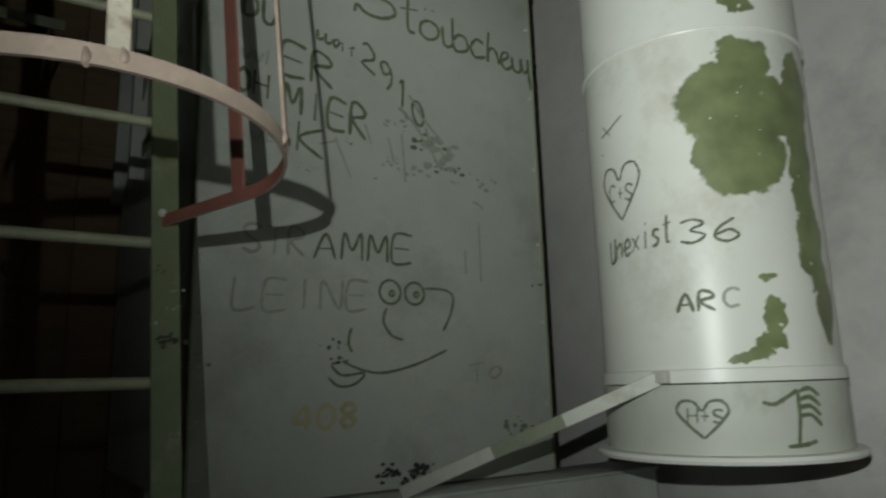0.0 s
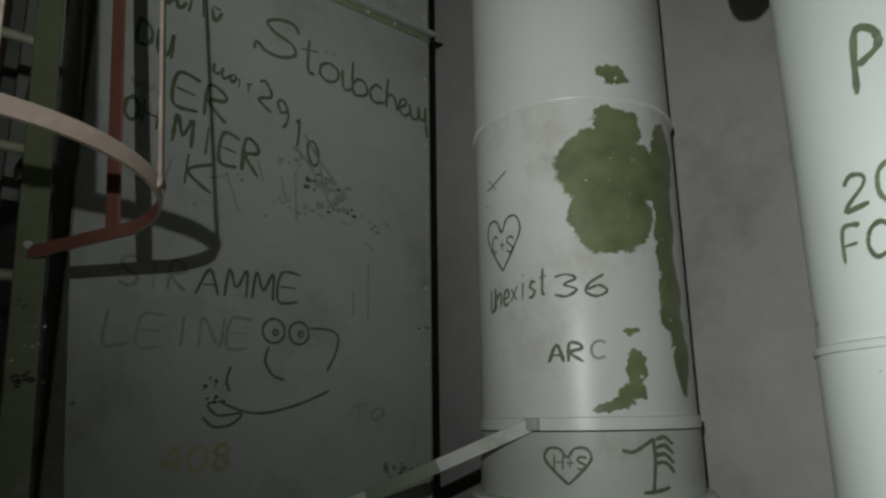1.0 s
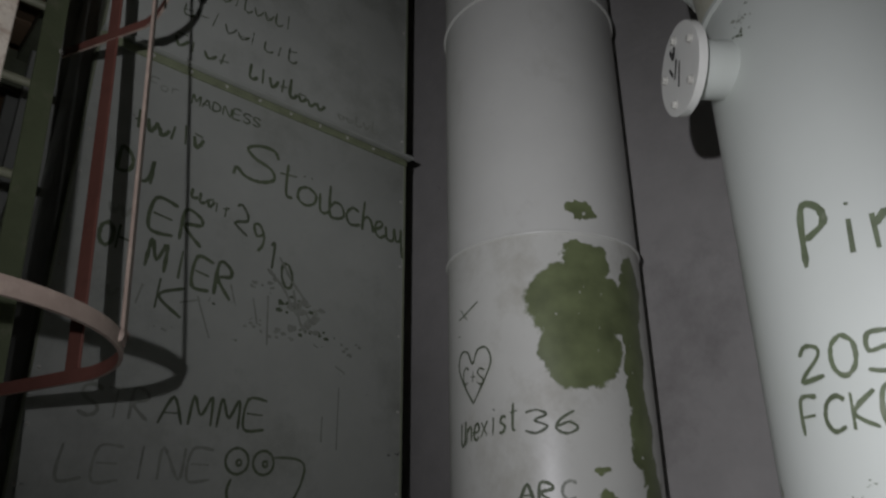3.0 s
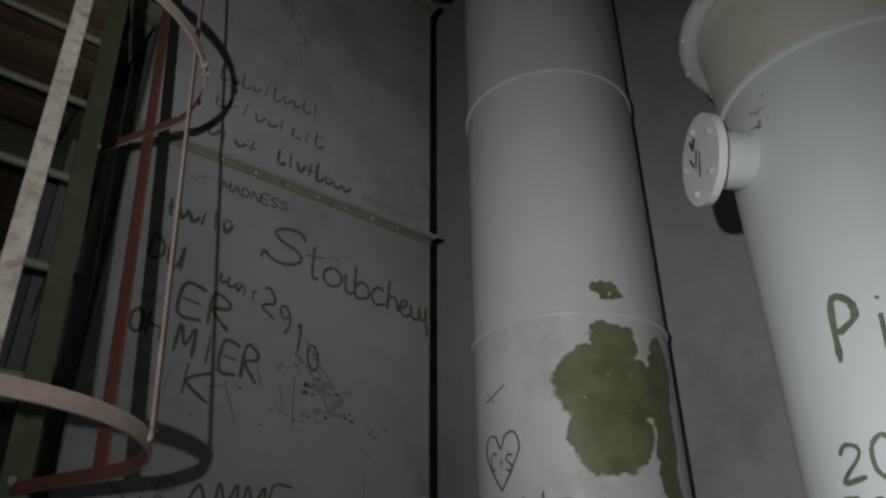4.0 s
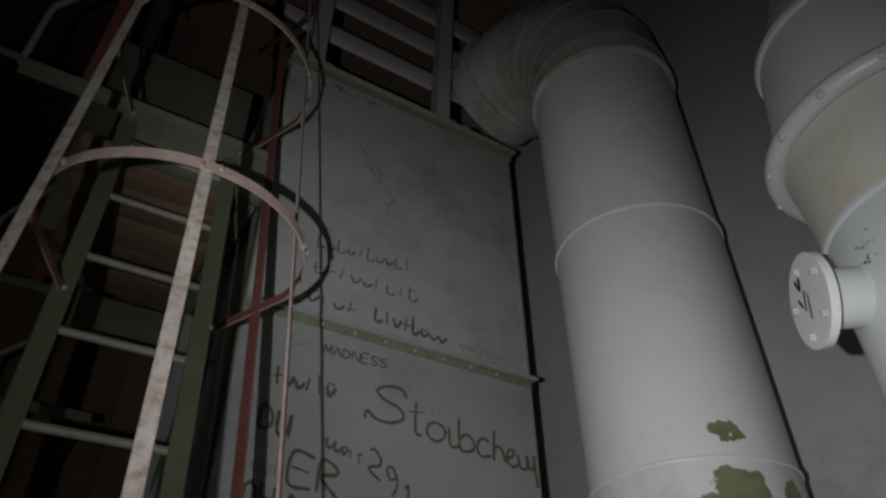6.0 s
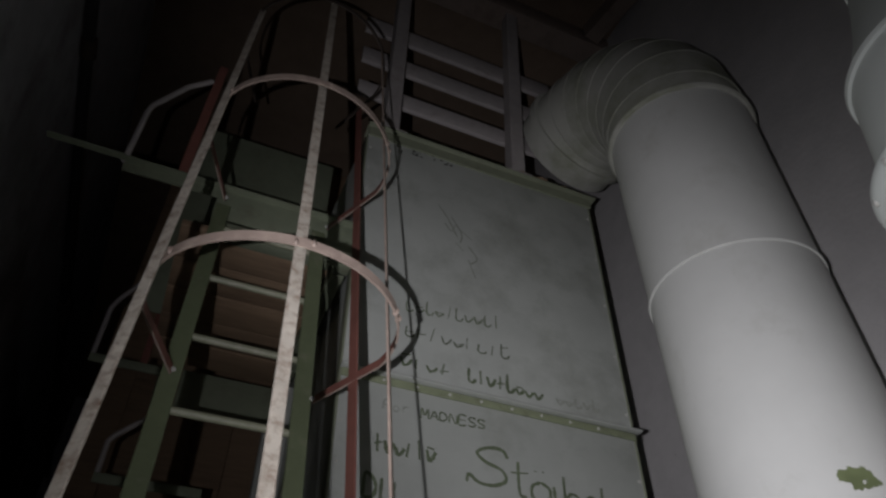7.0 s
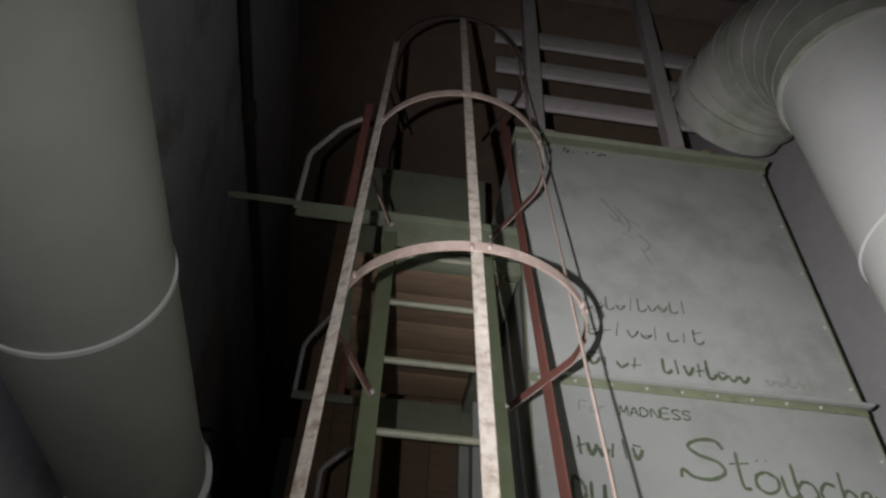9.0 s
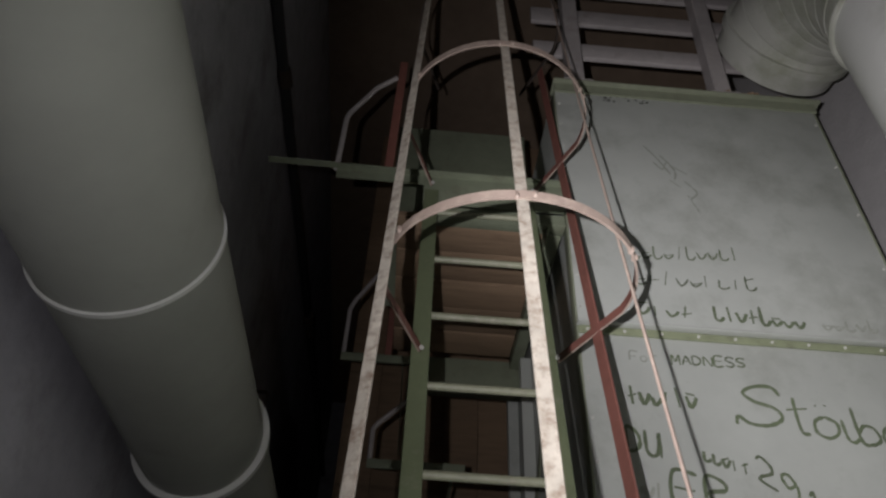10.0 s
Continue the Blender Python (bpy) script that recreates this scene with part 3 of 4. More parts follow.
writing("marker_doodle", lambda bm: scribble(bm, ring_line(1.159, 1.949, 0.036) + ";" + ring_line(1.244, 1.948, 0.034) + ";" + ring_line(1.165, 1.945, 0.008, 6) + ";" + ring_line(1.25, 1.945, 0.008, 6)
        + ";1.28,1.965 1.35,1.965 1.385,1.945 1.375,1.89 1.345,1.835;1.145,1.90 1.135,1.86 1.16,1.82 1.2,1.806;1.0,1.745 1.06,1.72 1.136,1.71 1.25,1.735 1.356,1.776;0.958,1.70 0.99,1.675 1.04,1.68 1.07,1.71 1.0,1.705 0.965,1.735;1.03,1.84 1.02,1.80 1.03,1.77", 0.008, on_panel, 21), M_MARKER, front_low, "looping marker doodle")["kind"] = "stuff"
writing("marker_doodle", lambda bm: scribble(bm, "0.94,4.1 0.99,4.02 1.03,3.93;1.0,4.05 1.05,3.96 1.04,3.9;1.02,3.9 1.06,3.86;1.08,3.82 1.11,3.73;1.05,3.98 1.10,3.94;0.97,4.0 1.0,3.96 1.02,4.0;1.08,3.9 1.12,3.84 1.09,3.8", 0.009, on_panel, 22), M_FAINT, front_up, "thin scratched scribble")["kind"] = "stuff"
writing("marker_doodle", lambda bm: scribble(bm, "1.2,2.55 1.26,2.5 1.3,2.44;1.24,2.6 1.3,2.52 1.36,2.46;1.16,2.44 1.18,2.36;1.21,2.46 1.22,2.3;1.3,2.5 1.33,2.4 1.36,2.36;1.34,2.44 1.38,2.4;1.48,2.27 1.52,2.25;1.39,2.33 1.41,2.32;1.5,2.2 1.5,2.0;1.44,2.1 1.44,2.02;1.08,2.47 1.1,2.41;0.98,2.41 1.03,2.29;0.93,2.38 0.99,2.4", 0.011, on_panel, 23), M_FAINT, front_low, "smudged marker strokes")["kind"] = "stuff"


def daub(bm, u, v, size, n, place, seed):
    """A cluster of small ragged dabs."""
    rng = random.Random(seed)
    for _ in range(n):
        cu, cv, r = u + rng.gauss(0, size), v + rng.gauss(0, size * 0.45), size * rng.uniform(0.12, 0.45)
        lift = 0.00015 * (_ % 10)
        ring = [bm.verts.new(place(cu + r * rng.uniform(0.5, 1.2) * math.cos(2 * math.pi * k / 9), cv + 0.7 * r * rng.uniform(0.5, 1.2) * math.sin(2 * math.pi * k / 9), lift)) for k in range(9)]
        bm.faces.new(ring)


for u, v, s, n in ((0.83, 4.405, 0.03, 8), (0.98, 4.40, 0.028, 8), (0.978, 1.788, 0.018, 9), (0.992, 1.745, 0.02, 9), (1.14, 1.427, 0.026, 22), (1.235, 1.425, 0.030, 26), (1.20, 1.405, 0.02, 12), (1.75, 2.0, 0.014, 5), (0.60, 1.765, 0.006, 4)):
    writing("soot_daub", lambda bm: daub(bm, u, v, s, n, on_panel, int(u * 1000)), M_SOOT, front_low if v < PSEAM else front_up, "black soot dabs")["kind"] = "stuff"
for u, v, q, n, mat in ((1.20, 2.50, 0.03, 9, M_FAINT), (1.30, 2.45, 0.035, 12, M_MARKER), (1.36, 2.38, 0.02, 6, M_MARKER), (1.17, 2.37, 0.025, 7, M_FAINT), (1.40, 2.44, 0.03, 8, M_FAINT), (1.50, 2.24, 0.008, 3, M_MARKER), (1.42, 2.33, 0.006, 3, M_MARKER), (1.02, 2.40, 0.012, 5, M_MARKER), (1.09, 2.41, 0.012, 4, M_FAINT), (1.345, 2.425, 0.055, 16, M_FAINT), (1.41, 2.37, 0.028, 8, M_MARKER), (1.27, 2.34, 0.03, 8, M_FAINT), (1.12, 2.30, 0.010, 4, M_MARKER), (1.50, 2.33, 0.03, 7, M_FAINT), (0.90, 2.30, 0.014, 5, M_FAINT)):
    writing("marker_smudge", lambda bm: daub(bm, u, v, q, n, on_panel, int(u * 977)), mat, front_low, "smudged greenish dabs")["kind"] = "stuff"
writing("paint_daub", lambda bm: daub(bm, 1.634, 1.53, 0.035, 16, on_panel, 77), M_GREEN, front_low, "olive paint dabs")["kind"] = "stuff"

# ---- base channel under the housing ----
channel = thing("steel_channel", (1.3, 1.9, 1.25), "grey painted steel channel under the housing", "steel beam")
part("top_leg", box(0.30, 1.80, 1.366, 2.11, 2.02, 1.376, 0.002), M_PANEL, channel)
part("web", box(0.30, 1.815, 1.20, 2.11, 1.823, 1.366), M_PANEL, channel)
part("bottom_leg", box(0.30, 1.80, 1.19, 2.11, 2.02, 1.20, 0.002), M_PANEL, channel)
for x in (0.36, 2.05):
    part("post", box(x - 0.04, 1.84, 0, x + 0.04, 1.92, 1.19, 0.003), M_PANEL, channel)
part("post", box(0.70, 3.1, 0, 0.78, 3.18, PZ0), M_PANEL, housing)
part("post", box(1.60, 3.1, 0, 1.68, 3.18, PZ0), M_PANEL, housing)

# ---- upright white duct with elbow ----
DX, DY = 1.806, 1.31
DZ0 = 1.48
blotches(M_DUCT_MARKED, DUCT_R, (0.155, 0.185, 0.088), [(a, z - DZ0, w, h) for a, z, w, h in (
    (234, 2.33, 0.138, 0.112), (236, 2.195, 0.122, 0.100), (243, 2.44, 0.072, 0.062), (259, 2.32, 0.06, 0.08),
    (274, 2.38, 0.058, 0.105), (270, 2.17, 0.044, 0.23), (270, 1.98, 0.050, 0.10), (276, 1.84, 0.044, 0.10),
    (240, 1.905, 0.026, 0.010), (243, 1.805, 0.031, 0.055), (240, 1.742, 0.042, 0.022), (231, 1.712, 0.050, 0.016))])
M_DUCT_TOP = M_DUCT.copy()
blotches(M_DUCT_TOP, DUCT_R, (0.155, 0.185, 0.088), [(242, 2.592 - DZ0, 0.044, 0.026)])
duct = thing("upright_duct", (DX, DY, DZ0), "white painted round duct daubed with green paint", "duct")
RINGS = (2.53, 3.395, 4.235)
sections = []
for k, (z0, z1) in enumerate(((DZ0 + 0.012, 1.655), (1.655, RINGS[0]), (RINGS[0], RINGS[1]), (RINGS[1], RINGS[2]))):
    r = DUCT_R + (0.004 if k == 0 else 0.0) - 0.001 * k
    prof = [(r - 0.012, z0 + 0.002), (r, z0 + 0.002), (r, z0 + (z1 - z0) * 0.33), (r, z0 + (z1 - z0) * 0.66), (r, z1 - 0.002), (r - 0.012, z1 - 0.002)]
    sections.append(part("duct_section", lathe(prof, (DX, DY), 96), (M_DUCT_FOOT, M_DUCT_MARKED, M_DUCT_TOP, M_DUCT)[k], duct, ("", "white section with a large green paint blotch", "white section with a small green smear", "")[k]))
for z in RINGS[:2]:
    part("seam_ring", lathe([(DUCT_R - 0.006, z - 0.009), (DUCT_R + 0.003, z - 0.008), (DUCT_R + 0.005, z - 0.004), (DUCT_R + 0.004, z - 0.001), (DUCT_R - 0.006, z - 0.0005)], (DX, DY), 96), M_DUCT, duct)
part("elbow_collar", lathe([(DUCT_R - 0.005, RINGS[2] - 0.014), (DUCT_R + 0.008, RINGS[2] - 0.012), (DUCT_R + 0.015, RINGS[2] - 0.004), (DUCT_R + 0.015, RINGS[2] + 0.008), (DUCT_R + 0.008, RINGS[2] + 0.015), (DUCT_R - 0.005, RINGS[2] + 0.018)], (DX, DY), 96), M_ELBOW, duct, "dusty rounded collar under the elbow, paint darkened for weak torchlight")
part("base_flange", lathe([(DUCT_R - 0.010, DZ0 + 0.014), (DUCT_R + 0.028, DZ0 + 0.012), (DUCT_R + 0.032, DZ0 + 0.004), (DUCT_R + 0.028, DZ0 - 0.004), (DUCT_R - 0.010, DZ0 - 0.004)], (DX, DY), 96), M_DUCT, duct, "rounded white bottom flange")
part("belt", lathe([(DUCT_R + 0.001, 1.656), (DUCT_R + 0.007, 1.657), (DUCT_R + 0.007, 1.686), (DUCT_R + 0.001, 1.688)], (DX, DY), 96), M_DUCT, duct, "white strap band round the duct")

ELBOW_TURN, ELBOW_R, GORES, RISE = radians(96), 0.56, 7, RINGS[2] + 0.10
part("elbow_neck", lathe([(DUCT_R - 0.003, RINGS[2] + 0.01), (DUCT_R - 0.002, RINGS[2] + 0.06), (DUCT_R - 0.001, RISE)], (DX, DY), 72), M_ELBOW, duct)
ex, ey = math.cos(ELBOW_TURN), math.sin(ELBOW_TURN)


def elbow_ring(t, r):
    c = Vector((DX + ex * ELBOW_R * (1 - math.cos(t)), DY + ey * ELBOW_R * (1 - math.cos(t)), RISE + ELBOW_R * math.sin(t)))
    radial = Vector((ex * math.cos(t), ey * math.cos(t), -math.sin(t)))
    lateral = Vector((-ey, ex, 0))
    return [c + r * (math.cos(a) * radial + math.sin(a) * lateral) for a in (2 * math.pi * k / 72 for k in range(72))]


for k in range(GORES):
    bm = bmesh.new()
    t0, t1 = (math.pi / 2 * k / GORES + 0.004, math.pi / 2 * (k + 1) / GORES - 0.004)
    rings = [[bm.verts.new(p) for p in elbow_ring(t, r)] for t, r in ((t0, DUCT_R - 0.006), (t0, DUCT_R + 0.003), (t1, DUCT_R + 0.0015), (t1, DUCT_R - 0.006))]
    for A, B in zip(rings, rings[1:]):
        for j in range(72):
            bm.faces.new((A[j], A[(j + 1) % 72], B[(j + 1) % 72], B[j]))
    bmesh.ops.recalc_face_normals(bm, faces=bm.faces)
    part("elbow_gore", bm, M_ELBOW, duct, "dusty segment of the elbow, paint darkened for weak torchlight" if k == 0 else "")
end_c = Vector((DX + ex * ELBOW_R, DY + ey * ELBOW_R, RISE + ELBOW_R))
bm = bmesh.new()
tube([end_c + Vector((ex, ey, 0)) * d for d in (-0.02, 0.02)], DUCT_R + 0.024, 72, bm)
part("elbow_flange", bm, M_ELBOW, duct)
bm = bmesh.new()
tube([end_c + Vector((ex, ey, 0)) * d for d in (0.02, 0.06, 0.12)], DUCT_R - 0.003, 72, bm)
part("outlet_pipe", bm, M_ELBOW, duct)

ON_DUCT = on_round((DX, DY), DUCT_R)
ON_FOOT = on_round((DX, DY), DUCT_R + 0.004)


def D(a):
    return deg(DUCT_R, a)


lettering("Unexist", (D(164), 1.968), (D(202), 2.000), 0.067, 0.0070, M_MARKER, 31, ON_DUCT, sections[1], "hand-drawn marker letter")
lettering("36", (D(204), 1.986), (D(233), 1.982), 0.056, 0.0068, M_MARKER, 44, ON_DUCT, sections[1], "hand-drawn marker letter")
lettering("AR", (D(200), 1.822), (D(219), 1.822), 0.046, 0.0085, M_MARKER, 32, ON_DUCT, sections[1], "hand-drawn marker letter")
lettering("C", (D(220), 1.828), (D(229), 1.828), 0.040, 0.0075, M_FAINT, 40, ON_DUCT, sections[1], "faded marker letter")


def heart(cx, cz, w, h):
    pts = [(0, -0.5), (-0.28, -0.15), (-0.48, 0.2), (-0.38, 0.46), (-0.15, 0.45), (0, 0.22), (0.15, 0.45), (0.38, 0.46), (0.48, 0.2), (0.28, -0.15), (0, -0.5)]
    return " ".join(f"{cx + x * w:.4f},{cz + z * h:.4f}" for x, z in pts)


writing("marker_heart", lambda bm: scribble(bm, heart(D(176), 2.148, 0.135, 0.15), 0.006, ON_DUCT, 33), M_MARKER, sections[1], "thin marker heart with initials")
lettering("C+S", (D(167), 2.13), (D(184), 2.12), 0.045, 0.005, M_MARKER, 34, ON_DUCT, sections[1], "hand-drawn marker letter")
writing("marker_heart", lambda bm: scribble(bm, heart(D(208), 1.575, 0.118, 0.086), 0.007, ON_FOOT, 35), M_MARKER, sections[0], "green marker heart with initials")
lettering("H+S", (D(201), 1.567), (D(217), 1.567), 0.030, 0.006, M_MARKER, 36, ON_FOOT, sections[0], "hand-drawn marker letter")
writing("marker_doodle", lambda bm: scribble(bm, ";".join(f"{D(250):.4f},{1.632 - 0.018 * k:.4f} {D(255):.4f},{1.638 - 0.02 * k:.4f} {D(260):.4f},{1.620 - 0.022 * k:.4f}" for k in range(4))
        + f";{D(249):.4f},1.635 {D(249):.4f},1.58 {D(247):.4f},1.515;{D(233):.4f},1.61 {D(238):.4f},1.605 {D(244):.4f},1.62 {D(249):.4f},1.635;{D(242):.4f},1.512 {D(250):.4f},1.515 {D(256):.4f},1.522", 0.010, ON_FOOT, 37), M_MARKER, sections[0], "palm-like green doodle")["kind"] = "stuff"
writing("marker_doodle", lambda bm: scribble(bm, f"{D(164):.4f},2.318 {D(170):.4f},2.325 {D(181):.4f},2.352;{D(166):.4f},2.345 {D(172):.4f},2.31;{D(163):.4f},2.27 {D(165):.4f},2.268", 0.005, ON_DUCT, 38), M_MARKER, sections[1], "small marker scribble")["kind"] = "stuff"

strap = thing("flat_brace", (1.2, 1.86, 1.38), "bent white flat bar with chipped green paint", "brace")
bm = bmesh.new()
pa, pb = (DX + 0.311 * math.cos(radians(190)), DY + 0.311 * math.sin(radians(190)), 1.668), (1.10, 1.80, 1.392)
bar(pa, pb, 0.034, 0.006, (0, 0, 1), bm)
flat = part("flat_bar", bm, M_STRAP, strap)
way = Vector(pb) - Vector(pa)
part("paint_patch", bar(Vector(pa) + way * 0.34, Vector(pa) + way * 0.62, 0.0344, 0.0074, (0, 0, 1)), M_GREENPALE, flat, "dull green brushed paint")
part("clip", box(pa[0] - 0.006, pa[1] - 0.03, 1.657, pa[0] + 0.010, pa[1] + 0.012, 1.687, 0.003), M_STRAP, strap)

# ---- pale vessel with a blanked stub ----
VX, VY, VR = 1.33, 0.267, 0.212
vessel = thing("filter_vessel", (VX, VY, 0), "pale green round vessel with a beaded rim and marker writing", "vessel")
blotches(M_VESSEL, VR, (0.2, 0.225, 0.14), [(118, 1.81, 0.004, 0.014), (121, 1.80, 0.004, 0.012)])
lower = part("lower_shell", lathe([(VR + 0.004, 0.0), (VR + 0.004, 0.8), (VR + 0.004, 1.771)], (VX, VY), 96), M_VESSEL, vessel)
middle = part("middle_shell", lathe([(VR - 0.01, 1.774), (VR, 1.774), (VR, 2.2), (VR, 2.58), (VR - 0.003, 2.595)], (VX, VY), 96), M_VESSEL, vessel, "pale green shell with marker writing")
part("weld_seam", lathe([(VR - 0.004, 2.590), (VR + 0.004, 2.594), (VR + 0.004, 2.602), (VR - 0.004, 2.606)], (VX, VY), 96), M_VESSEL, vessel)
part("seam_ring", lathe([(VR, 1.766), (VR + 0.007, 1.769), (VR + 0.007, 1.778), (VR, 1.781)], (VX, VY), 96), M_VESSEL, vessel)
part("collar", lathe([(VR - 0.004, 2.600), (VR - 0.002, 2.66), (VR + 0.004, 2.74), (VR + 0.012, 2.80)], (VX, VY), 96), M_YELLOW, vessel, "yellow-stained collar below the rim")
part("beaded_rim", tube([(VX + 0.234 * math.cos(t), VY + 0.234 * math.sin(t), 2.80) for t in (2 * math.pi * k / 96 for k in range(96))], 0.0205, 14, closed=True), M_VESSEL, vessel, "thick rounded pipe bead")
part("upper_shell", lathe([(0.226, 2.805), (0.212, 2.90), (0.199, 3.0), (0.190, 3.07)], (VX, VY), 96), M_VESSEL, vessel)
part("seam_ring", lathe([(0.186, 3.062), (0.197, 3.068), (0.198, 3.080), (0.186, 3.088)], (VX, VY), 96), M_VESSEL, vessel)


def leaning(bm, z0):
    """The pipe above leans towards the east wall."""
    for v in bm.verts:
        v.co.x += 0.205 * max(0, v.co.z - z0)
        v.co.y -= 0.078 * max(0, v.co.z - z0)
    return bm


part("reducer", leaning(lathe([(0.189, 3.078), (0.172, 3.16), (0.153, 3.25), (0.138, 3.38), (0.130, 3.50)], (VX, VY), 96), 3.08), M_VESSEL, vessel, "tapered piece below a narrower pipe")
part("seam_ring", leaning(lathe([(0.128, 3.49), (0.138, 3.495), (0.138, 3.507), (0.128, 3.512)], (VX, VY), 72), 3.08), M_VESSEL, vessel)
part("top_pipe", leaning(lathe([(0.129, 3.50), (0.129, 4.4), (0.129, TOP - 0.004)], (VX, VY), 72), 3.08), M_VESSEL, vessel)
def knob_mesh():
    bm = bmesh.new()
    bmesh.ops.create_icosphere(bm, subdivisions=2, radius=0.010)
    for v in bm.verts:
        v.co = Vector((v.co.x * 1.2, v.co.y, v.co.z * 0.7)) * (1 + 0.12 * noise.noise(v.co * 160))
    return mesh_of(bm, "rim_knob", M_BOLT)


KNOB = knob_mesh()
for a in range(8, 368, 24):
    t = radians(a)
    piece("rim_knob", KNOB, vessel, (VX + 0.248 * math.cos(t), VY + 0.248 * math.sin(t), 2.793), (0, radians(80), t))
ca = radians(140.5)
cd = Vector((math.cos(ca), math.sin(ca), 0))
stub0 = Vector((VX, VY, 2.472))
stub = part("blanked_stub", tube([stub0 + cd * d for d in (0.195, 0.222, 0.273)], 0.049, 40), M_VESSEL, vessel, "short stub pipe closed by a bolted disc")
bm = bmesh.new()
tube([stub0 + cd * d for d in (0.272, 0.275, 0.283, 0.286)], 0.078, 48, bm)
part("blank_disc", bm, M_DUCT, stub, "white bolted blank disc")
perp = Vector((-cd.y, cd.x, 0))
for k in range(5):
    a = radians(20 + 72 * k)
    piece("bolt", BOLT_SMALL, stub, stub0 + cd * 0.286 + 0.058 * (math.cos(a) * perp + Vector((0, 0, math.sin(a)))), (0, radians(90), ca))


def on_disc(u, v, lift=0.0):
    return stub0 + cd * (0.2875 + lift) + perp * u + Vector((0, 0, v))


writing("marker_doodle", lambda bm: scribble(bm, "-.02,.05 -.01,.03 .0,.045;.0,.02 -.015,-.01;.01,.01 -.005,-.03;-.03,.02 -.02,0", 0.010, on_disc, 39), M_SOOT, stub, "dark scuffed marks")["kind"] = "stuff"
ON_VES = on_round((VX, VY), VR)


def V(a):
    return deg(VR, a)


for text, a, b, h, w, seed in (("Pin", (V(163), 2.094), (V(199), 2.094), 0.082, 0.0098, 51), ("205", (V(152), 1.944), (V(188), 1.944), 0.048, 0.0062, 52), ("FCKE", (V(148.5), 1.878), (V(188), 1.880), 0.042, 0.0062, 53)):
    lettering(text, a, b, h, w, M_MARKER, seed, ON_VES, middle, "green marker letter")

for da, z, q, n in ((159, 2.525, 0.010, 16), (156, 2.50, 0.009, 12), (152, 2.475, 0.006, 7), (163, 2.545, 0.005, 5)):
    writing("scuff", lambda bm: daub(bm, V(da), z, q, n, ON_VES, int(da * z)), M_FAINT if n > 12 else M_MARKER, middle, "dark scuffed paint beside the stub")["kind"] = "stuff"

ON_LOWER = on_round((VX, VY), VR + 0.004)
for da, z, q, n in ((166, 1.735, 0.012, 14), (172, 1.71, 0.016, 16), (180, 1.70, 0.018, 16), (188, 1.72, 0.014, 12)):
    writing("smear", lambda bm: daub(bm, V(da), z, q, n, ON_LOWER, int(da * 7)), M_FAINT, lower, "grey-green rubbed smears below the seam")["kind"] = "stuff"
for da, z in ((165, 1.80), (171, 1.815), (177, 1.80), (183, 1.83)):
    writing("drip", lambda bm: daub(bm, V(da), z, 0.005, 5, ON_VES, int(da * 3)), M_MARKER, middle, "small green paint drips")["kind"] = "stuff"

# ---- horizontal duct along the west wall ----
LX, LZ, LR = -0.507, 2.62, 0.165
side_duct = thing("horizontal_duct", (LX, 1.0, LZ), "grey-green round duct running along the dark wall", "duct")


def sloped(bm):
    """Follows the wall and rises a little to the north."""
    for v in bm.verts:
        v.co.z += 0.017 * v.co.y
    return askew(bm)


for y0, y1 in ((-2.3, -0.6), (-0.6, 1.035), (1.035, 1.89), (1.89, 8.5)):
    part("duct_section", sloped(lathe([(LR - 0.01, y0 + 0.002), (LR, y0 + 0.002), (LR, (y0 + y1) / 2), (LR, y1 - 0.002), (LR - 0.01, y1 - 0.002)], (LX, LZ), 72, "y")), M_LDUCT, side_duct)
for y, r, h in ((-0.6, 0.005, 0.005), (1.035, 0.005, 0.005), (1.89, 0.016, 0.011)):
    part("seam_ring", sloped(lathe([(LR - 0.004, y - h * 1.3), (LR + r, y - h), (LR + r, y + h), (LR - 0.004, y + h * 1.3)], (LX, LZ), 72, "y")), M_DUCT, side_duct)
for y in (0.3, 2.7):
    x, z = LX + west(y) - WEST, LZ + 0.017 * y + LR
    part("hanger", bar((x, y, z - 0.005), (x, y, z + 0.4), 0.03, 0.005, (0, 1, 0), bar((x, y, z + 0.4), (west(y) + 0.001, y, z + 0.4), 0.03, 0.005, (0, 1, 0))), M_DARKRUST, side_duct)

conduit = thing("wall_conduit", (WEST + 0.02, 2, 4.61), "pipe clipped along the dark wall, black to include its shadow gap", "pipe")
part("pipe", tube([(west(y) + 0.030, y, 4.43 + 0.092 * y) for y in (-2.5, 0, 1.5, 4.0, 8.5)], 0.026, 12), M_BLACK, conduit)
for y, r in ((2.15, 0.034), (4.55, 0.045), (4.75, 0.034)):
    part("coupling", tube([(west(y) + 0.032, y - 0.05, 4.43 + 0.092 * y), (west(y) + 0.032, y + 0.05, 4.43 + 0.092 * y)], r, 12), M_DARKRUST, conduit, "rusty sleeve on the pipe")

# ---- leaning ladder with a safety cage ----
LEAN = 0.225


def lad(z):
    return 1.748 + LEAN * (z - 2.895)


